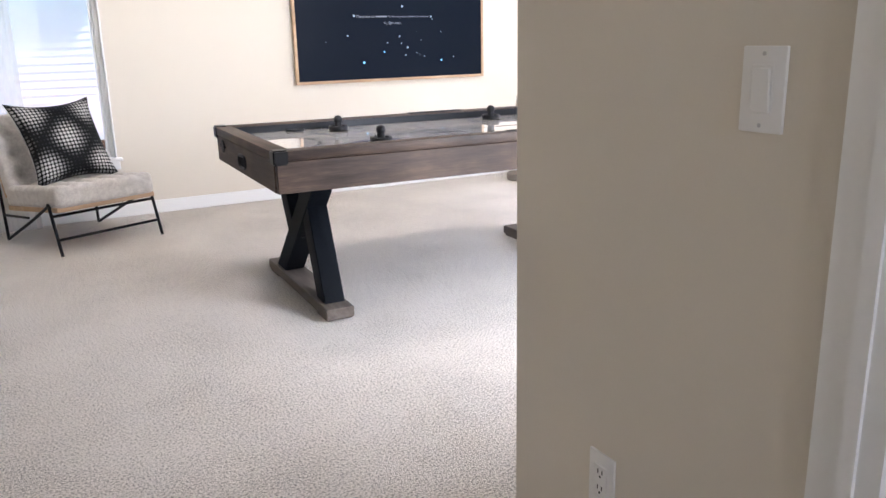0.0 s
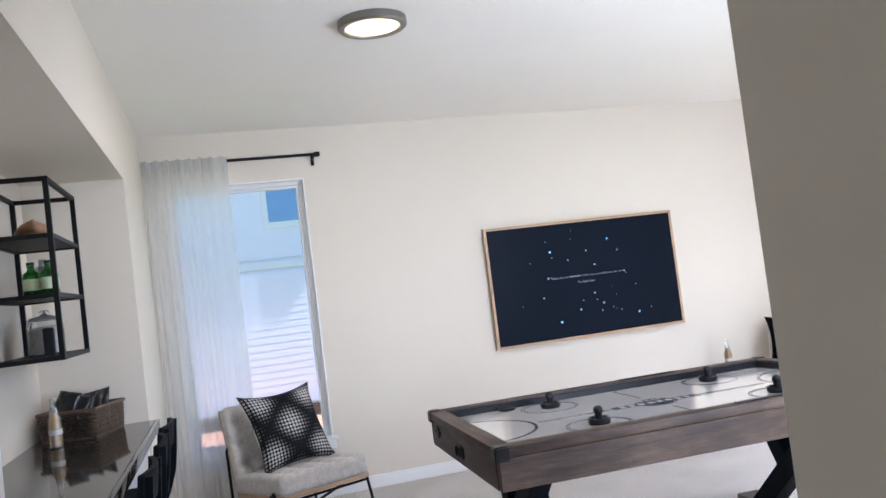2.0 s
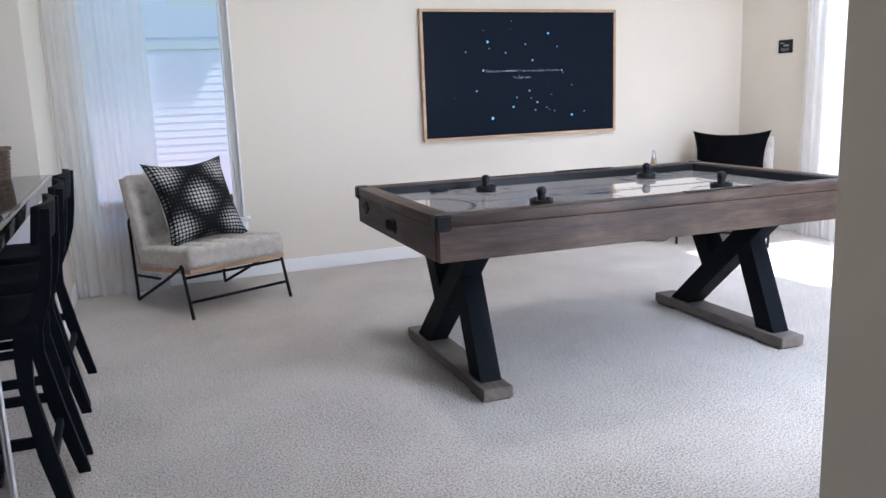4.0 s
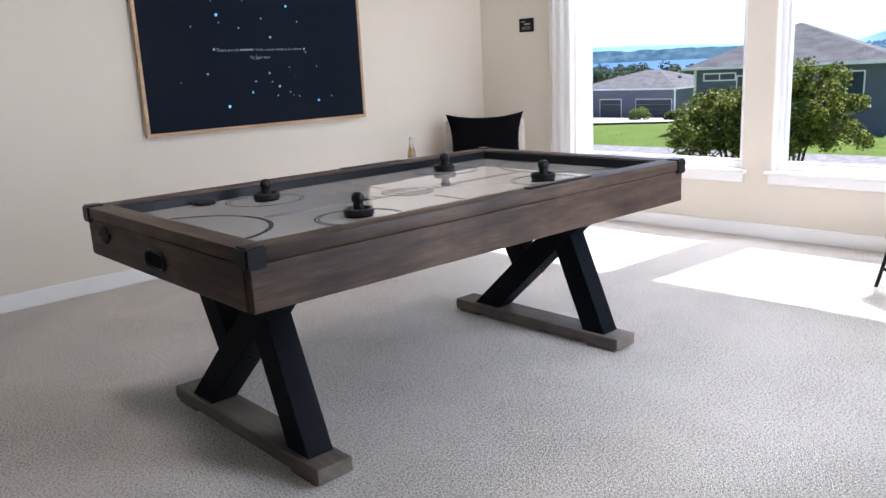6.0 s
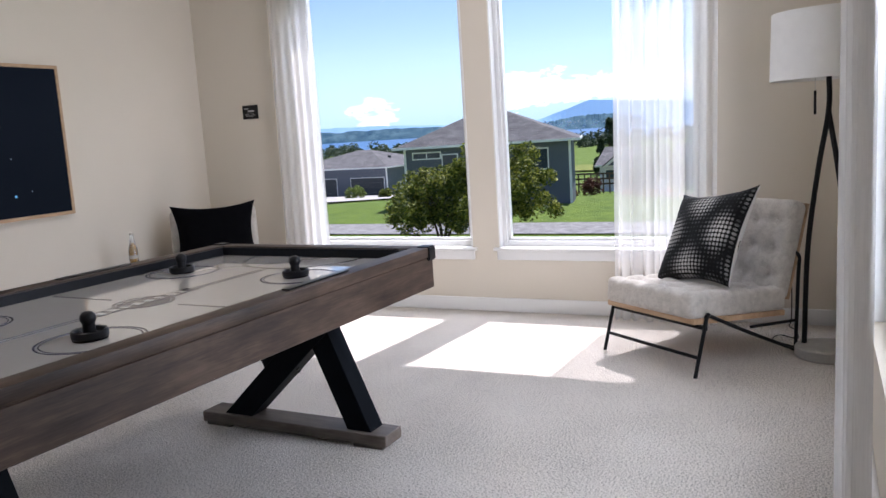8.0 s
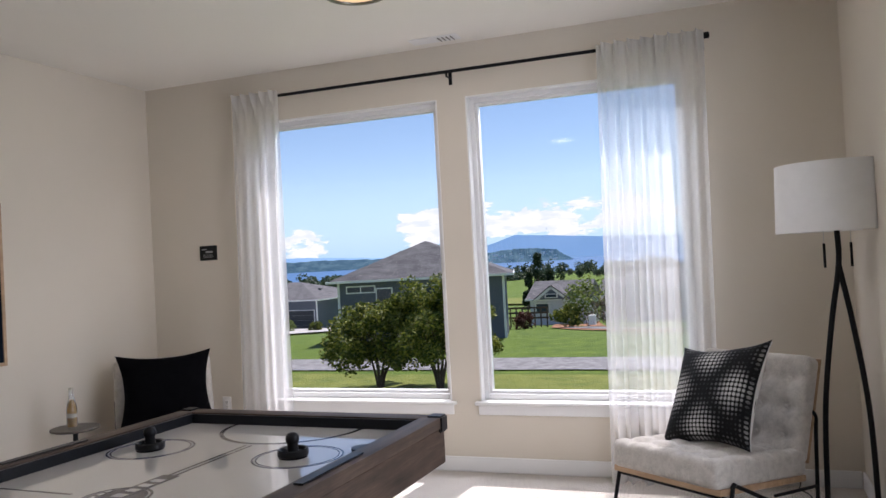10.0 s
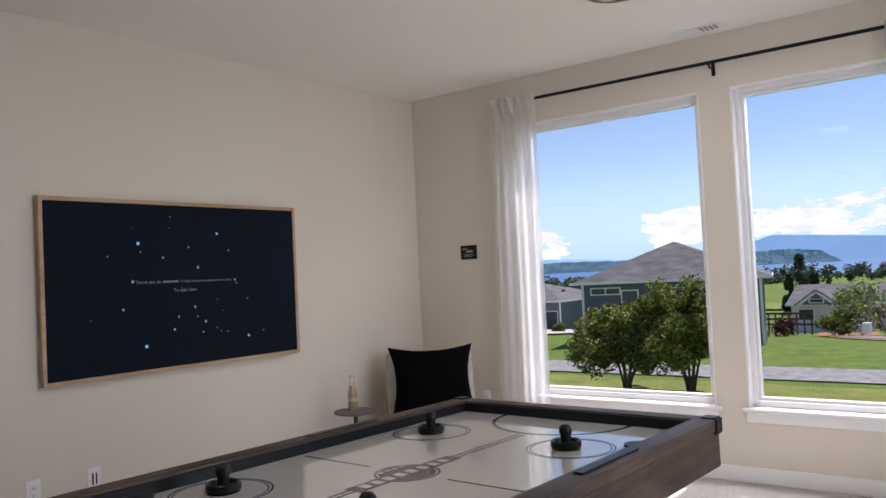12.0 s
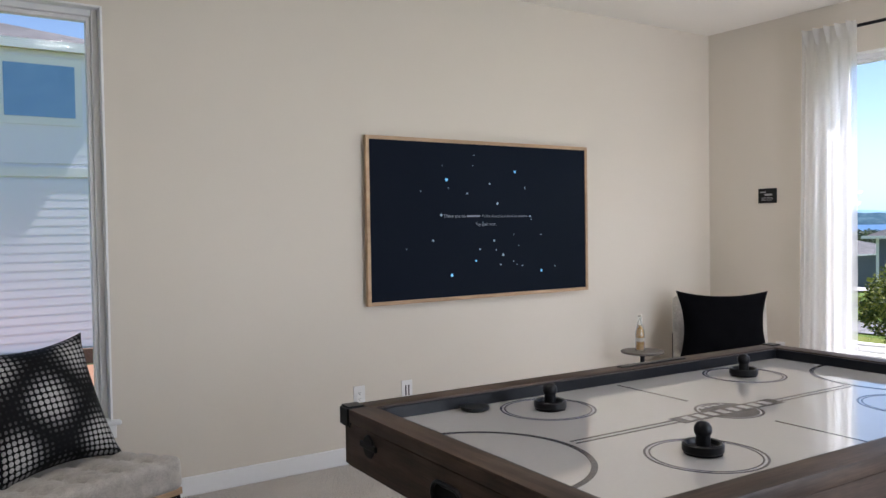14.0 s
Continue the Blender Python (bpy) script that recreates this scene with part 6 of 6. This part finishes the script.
gable_house("white and navy gabled cottage with a pale grey roof", 74, 82, 15.6, 20.8, -5.0, -2.75, -1.15, PALE_SIDING, BLUE_SIDING, [(18.6, 3.0, 1.15), (16.5, 1.6, 0.8)])
gable_house("grey-roofed pale cottage beside the lane", 86, 95, 8.0, 16.0, -5.6, -3.2, -1.5, PALE_SIDING, GREY_DOOR, [(14.2, 2.2, 1.2)])
gable_house("dark gabled house at the end of the lane", 80, 88, 6.4, 12.4, -5.4, -2.4, -0.6, BLUE_SIDING, BLUE_SIDING, [(11.2, 3.0, 1.5)])
gable_house("low tan house with a wide grey roof", 120, 130, 24.0, 33.0, -6.9, -4.6, -3.4, TAN_SIDING, TAN_SIDING, [])


# trees and shrubs


def leaf_cloud(rnd, clumps, per, size):
    """Many small folded leaves in clumps with gaps between."""
    vs, fs = [], []
    for cx, cy, cz, r in clumps:
        for _ in range(per):
            while True:
                d = Vector((rnd.uniform(-1, 1), rnd.uniform(-1, 1), rnd.uniform(-1, 1)))
                if 0.25 < d.length < 1:
                    break
            p = Vector((cx, cy, cz)) + d * r
            a = Vector((rnd.gauss(0, 1), rnd.gauss(0, 1), rnd.gauss(0, 0.6))).normalized()
            b = a.cross(Vector((rnd.gauss(0, 1), rnd.gauss(0, 1), rnd.gauss(0, 1)))).normalized()
            s = size * rnd.uniform(0.6, 1.25)
            i = len(vs)
            vs += [p - a * s, p - b * s * 0.45, p + a * s, p + b * s * 0.45]
            fs += [(i, i + 1, i + 2, i + 3)]
    return vs, fs


def leaf_part(name, rnd, clumps, per, size, material, parent, kind=""):
    me = bpy.data.meshes.new(name)
    vs, fs = leaf_cloud(rnd, clumps, per, size)
    me.from_pydata([tuple(v) for v in vs], [], fs)
    me.materials.append(material)
    ob = new(name, me)
    ob.parent = parent
    return ob


def broad_tree(x, y, height, spread, seed, label):
    rnd = random.Random(seed)
    z = ground_height(x, y)
    th = thing("tree", label, "tree", "garden trees", m=pose(x, y, z))
    tips = []
    for k in range(6):
        a = 2 * math.pi * k / 6 + rnd.uniform(-0.3, 0.3)
        reach = spread * rnd.uniform(0.3, 0.62)
        tip = Vector((reach * math.cos(a), reach * math.sin(a), height * rnd.uniform(0.5, 0.72)))
        pts = smooth_line([(0.05 * math.cos(a), 0.05 * math.sin(a), -0.1), (0.16 * math.cos(a), 0.16 * math.sin(a), height * 0.16), tuple(tip * 0.62 + Vector((0, 0, height * 0.06))), tuple(tip)], 4)
        limb = part("trunk", rod(pts, 0.060, 8, taper=[1.0 - 0.75 * i / (len(pts) - 1) for i in range(len(pts))]), BARK, th)
        tips.append(tip)
        for _ in range(3):
            b = tip + Vector((rnd.uniform(-0.4, 0.4), rnd.uniform(-0.4, 0.4), rnd.uniform(0.1, 0.4))) * spread * 0.5
            part("limb", rod([tuple(tip * 0.7 + Vector((0, 0, height * 0.05))), tuple(b)], 0.022, 6, taper=[1, 0.4]), BARK, limb)
    clumps = []
    for _ in range(92):
        a, q = rnd.uniform(0, 2 * math.pi), rnd.random() ** 0.5
        h = rnd.uniform(0.42, 1.0)
        wide = spread * math.sqrt(max(0.05, 1 - ((h - 0.55) / 0.50) ** 2))
        clumps.append((q * wide * math.cos(a), q * wide * math.sin(a), h * height - 0.15 + 0.25 * math.sin(3 * a + seed) * q, rnd.uniform(0.20, 0.46)))
    leaf_part("crown", rnd, clumps, 250, 0.070, LEAF, th)
    return th


broad_tree(24.9, 13.75, 2.80, 1.75, 4, "rounded multi-stemmed green tree on the grass")
broad_tree(24.6, 11.47, 3.42, 1.95, 9, "rounded multi-stemmed green tree on the grass verge")


def shrub(x, y, w, h, seed, material, label, group="shrubs", size=0.12, count=20, per=70):
    rnd = random.Random(seed)
    z = ground_height(x, y)
    th = thing("shrub", label, "shrub", group, m=pose(x, y, z))
    for k in range(3):
        a = k * 2.1
        part("stem", rod([(0.03 * math.cos(a), 0.03 * math.sin(a), -0.1), (0.3 * w * math.cos(a), 0.3 * w * math.sin(a), h * 0.6)], 0.03, 6, taper=[1, 0.4]), BARK, th)
    clumps = []
    for _ in range(count):
        a, q, t = rnd.uniform(0, 6.28), rnd.random() ** 0.5, rnd.uniform(0.12, 0.95)
        wide = w * math.sqrt(max(0.1, 1 - (t - 0.4) ** 2 * 2.4))
        clumps.append((q * wide * math.cos(a), q * wide * math.sin(a), t * h, 0.28 * max(w, h) * rnd.uniform(0.6, 1.1)))
    leaf_part("foliage", rnd, clumps, per, size, material, th)


shrub(62, 13.2, 1.8, 3.4, 1, LEAF_LIGHT, "light green shrub beside the bark path", size=0.16)
shrub(60, 14.6, 1.1, 1.7, 2, LEAF, "round dark green shrub by the path", size=0.14)
shrub(61, 11.4, 1.7, 2.0, 3, LEAF_TWIG, "brown twiggy shrub beside the lane", size=0.10)
shrub(59, 17.6, 0.8, 1.2, 4, LEAF_RED, "low dark red shrub", size=0.10)
shrub(58, 19.2, 0.7, 1.0, 5, LEAF_RED, "low dark red shrub near the fence", size=0.10)
shrub(63, 41.0, 0.9, 1.1, 6, LEAF_LIGHT, "low yellow-green shrub by the driveway", size=0.12)
shrub(66, 39.5, 0.8, 0.9, 7, LEAF, "low green shrub by the driveway", size=0.12)
shrub(52, 24.3, 1.0, 1.6, 8, LEAF, "green shrub beside the blue house", size=0.12)
fence = thing("garden_fence", "low brown timber garden fence", "fence")
for k in range(9):
    part("post", bm_box((62.0, 16.4 + k * 0.5, -4.3), (62.1, 16.5 + k * 0.5, -2.75)), DARK_BEAM, fence, smooth=0)
for z in (-3.6, -3.2, -2.8):
    part("rail", bm_box((61.95, 16.3, z), (62.0, 20.6, z + 0.14)), DARK_BEAM, fence, smooth=0)
box = tagged(part("utility_box", bm_box((57.0, 11.8, -3.75), (57.5, 12.3, -3.05), 0.03), TRIM), "pale utility cabinet beside the lane", "utility box")


def far_woods():
    rnd = random.Random(21)
    clumps = []
    for _ in range(150):
        az, d = radians(rnd.uniform(2, 42)), rnd.uniform(360, 680)
        x, y = d * math.cos(az), d * math.sin(az)
        z, h = ground_height(x, y), rnd.uniform(5, 10.5)
        for j in range(4):
            clumps.append((x + rnd.uniform(-3, 3), y + rnd.uniform(-4, 4), z + h * rnd.uniform(0.2, 0.8), h * 0.36))
    ob = leaf_part("far_trees", rnd, clumps, 70, 1.0, LEAF_HAZED, None)
    tagged(ob, "dark green far trees, tinted with painted haze, down to the shore", "trees", kind="stuff")


far_woods()


def conifer(x, y, h, seed):
    rnd = random.Random(seed)
    z = ground_height(x, y)
    th = thing("conifer", "tall dark green conifer beyond the houses", "tree", "conifers", m=pose(x, y, z))
    part("trunk", rod([(0, 0, -0.2), (0, 0, h * 0.95)], 0.2, 8, taper=[1, 0.2]), BARK, th)
    clumps = []
    for k in range(34):
        t = rnd.uniform(0.1, 1.0)
        a, wide = rnd.uniform(0, 6.28), h * 0.17 * (1.05 - t)
        clumps.append((wide * math.cos(a), wide * math.sin(a), t * h, h * 0.075))
    leaf_part("needles", rnd, clumps, 70, 0.22, LEAF_DARK, th)


for k, (x, y, h) in enumerate(((120, 31.0, 8.2), (123, 29.8, 6.4), (119, 32.2, 5.6), (125, 71, 5.0))):
    conifer(x, y, h, 40 + k)


# ---- neighbouring house across the narrow window ----
LILAC = surface("pale_blue_grey_siding", (0.79, 0.785, 0.85), (0.83, 0.825, 0.89), 0.8, 0.7, fine=30, bumpy=0.05, spec=0.25)
# reflected sky is painted into this glass as a blue base colour
PAINTED_SKY_GLASS = surface("painted_sky_reflection_glass", (0.14, 0.29, 0.52), (0.22, 0.39, 0.62), 0.6, 0.08, fine=5, bumpy=0)


def neighbour():
    y, x0, x1, base, eave = 14.0, -7.5, 2.45, -0.24, 3.72
    th = thing("house", "neighbouring house in pale lilac lap siding, half in shade", "house")
    part("wall", bm_box((x0, y + 0.03, -3.4), (x1, y + 7.0, eave)), LILAC, th, smooth=0)
    step = 0.118
    m = bmesh.new()
    vs = [m.verts.new(p) for p in ((x0, y - 0.0015, 0), (x1, y - 0.0015, 0), (x1, y + 0.0006, step + 0.012), (x0, y + 0.0006, step + 0.012), (x0, y + 0.029, 0), (x1, y + 0.029, 0), (x1, y + 0.029, step + 0.012), (x0, y + 0.029, step + 0.012))]
    for f in ((0, 1, 2, 3), (4, 7, 6, 5), (0, 4, 5, 1), (3, 2, 6, 7), (0, 3, 7, 4), (1, 5, 6, 2)):
        m.faces.new([vs[i] for i in f])
    bmesh.ops.recalc_face_normals(m, faces=m.faces)
    me = bpy.data.meshes.new("siding_board")
    m.to_mesh(me)
    m.free()
    me.materials.append(LILAC)
    z = base
    while z < eave - 0.05:
        if not 1.98 < z < 2.16:
            ob = new("siding_board", me)
            ob.parent = th
            ob.location = (0, 0, z)
        z += step
    part("belly_band", bm_box((x0, y - 0.012, 2.06), (x1, y + 0.028, 2.19), 0.003), TRIM, th)
    part("corner_board", bm_box((x1 - 0.10, y - 0.012, -3.4), (x1 + 0.02, y + 0.028, eave)), TRIM, th, smooth=0)
    w = part("window", bm_box((0.94, y - 0.018, 2.745), (1.97, y + 0.028, 3.64), 0.004), TRIM, th)
    part("pane", bm_box((1.03, y - 0.026, 2.85), (1.88, y - 0.019, 3.54)), PAINTED_SKY_GLASS, w, smooth=0)
    bm = bmesh.new()
    hip_roof(bm, x0, x1 + 0.17, y, y + 7.0, eave + 0.12, eave + 1.34, 0.12)
    roof = part("roof", bm, ROOFING, th, smooth=0)
    part("fascia", bm_box((x0 - 0.3, y - 0.125, eave + 0.0), (x1 + 0.29, y - 0.085, eave + 0.12)), TRIM, roof, smooth=0)
    part("soffit", bm_box((x0 - 0.2, y - 0.084, eave + 0.01), (x1 + 0.28, y + 0.5, eave + 0.04)), TAN_SIDING, roof, smooth=0)
    return th


neighbour()
deck = thing("wooden_deck", "red cedar deck boards beside the neighbouring house", "deck")
part("ledger", bm_box((-7.4, 13.84, -0.46), (2.6, 13.96, -0.26)), DARK_BEAM, deck, smooth=0)
bm_board = bm_box((-7.4, 0, 0), (2.6, 0.135, 0.03), 0.003)
me_board = bpy.data.meshes.new("deck_board")
bm_board.to_mesh(me_board)
bm_board.free()
me_board.materials.append(DECK_WOOD)
for k in range(13):
    ob = new("deck_board", me_board)
    ob.parent = deck
    ob.location = (0, 13.68 - 0.142 * k, -0.50)
for x in (-7, -2.2, 2.4):
    for y in (12.1, 13.5):
        part("post", bm_box((x, y, -3.2), (x + 0.12, y + 0.12, -0.501)), DARK_BEAM, deck, smooth=0)

# storey below the room and the roof over it
slab("wall_below", (-1.0, -2.6, -3.3), (WIN_X + 0.14, TV_Y + 0.14, -0.121), PALE_SIDING, "pale siding of the storey below")
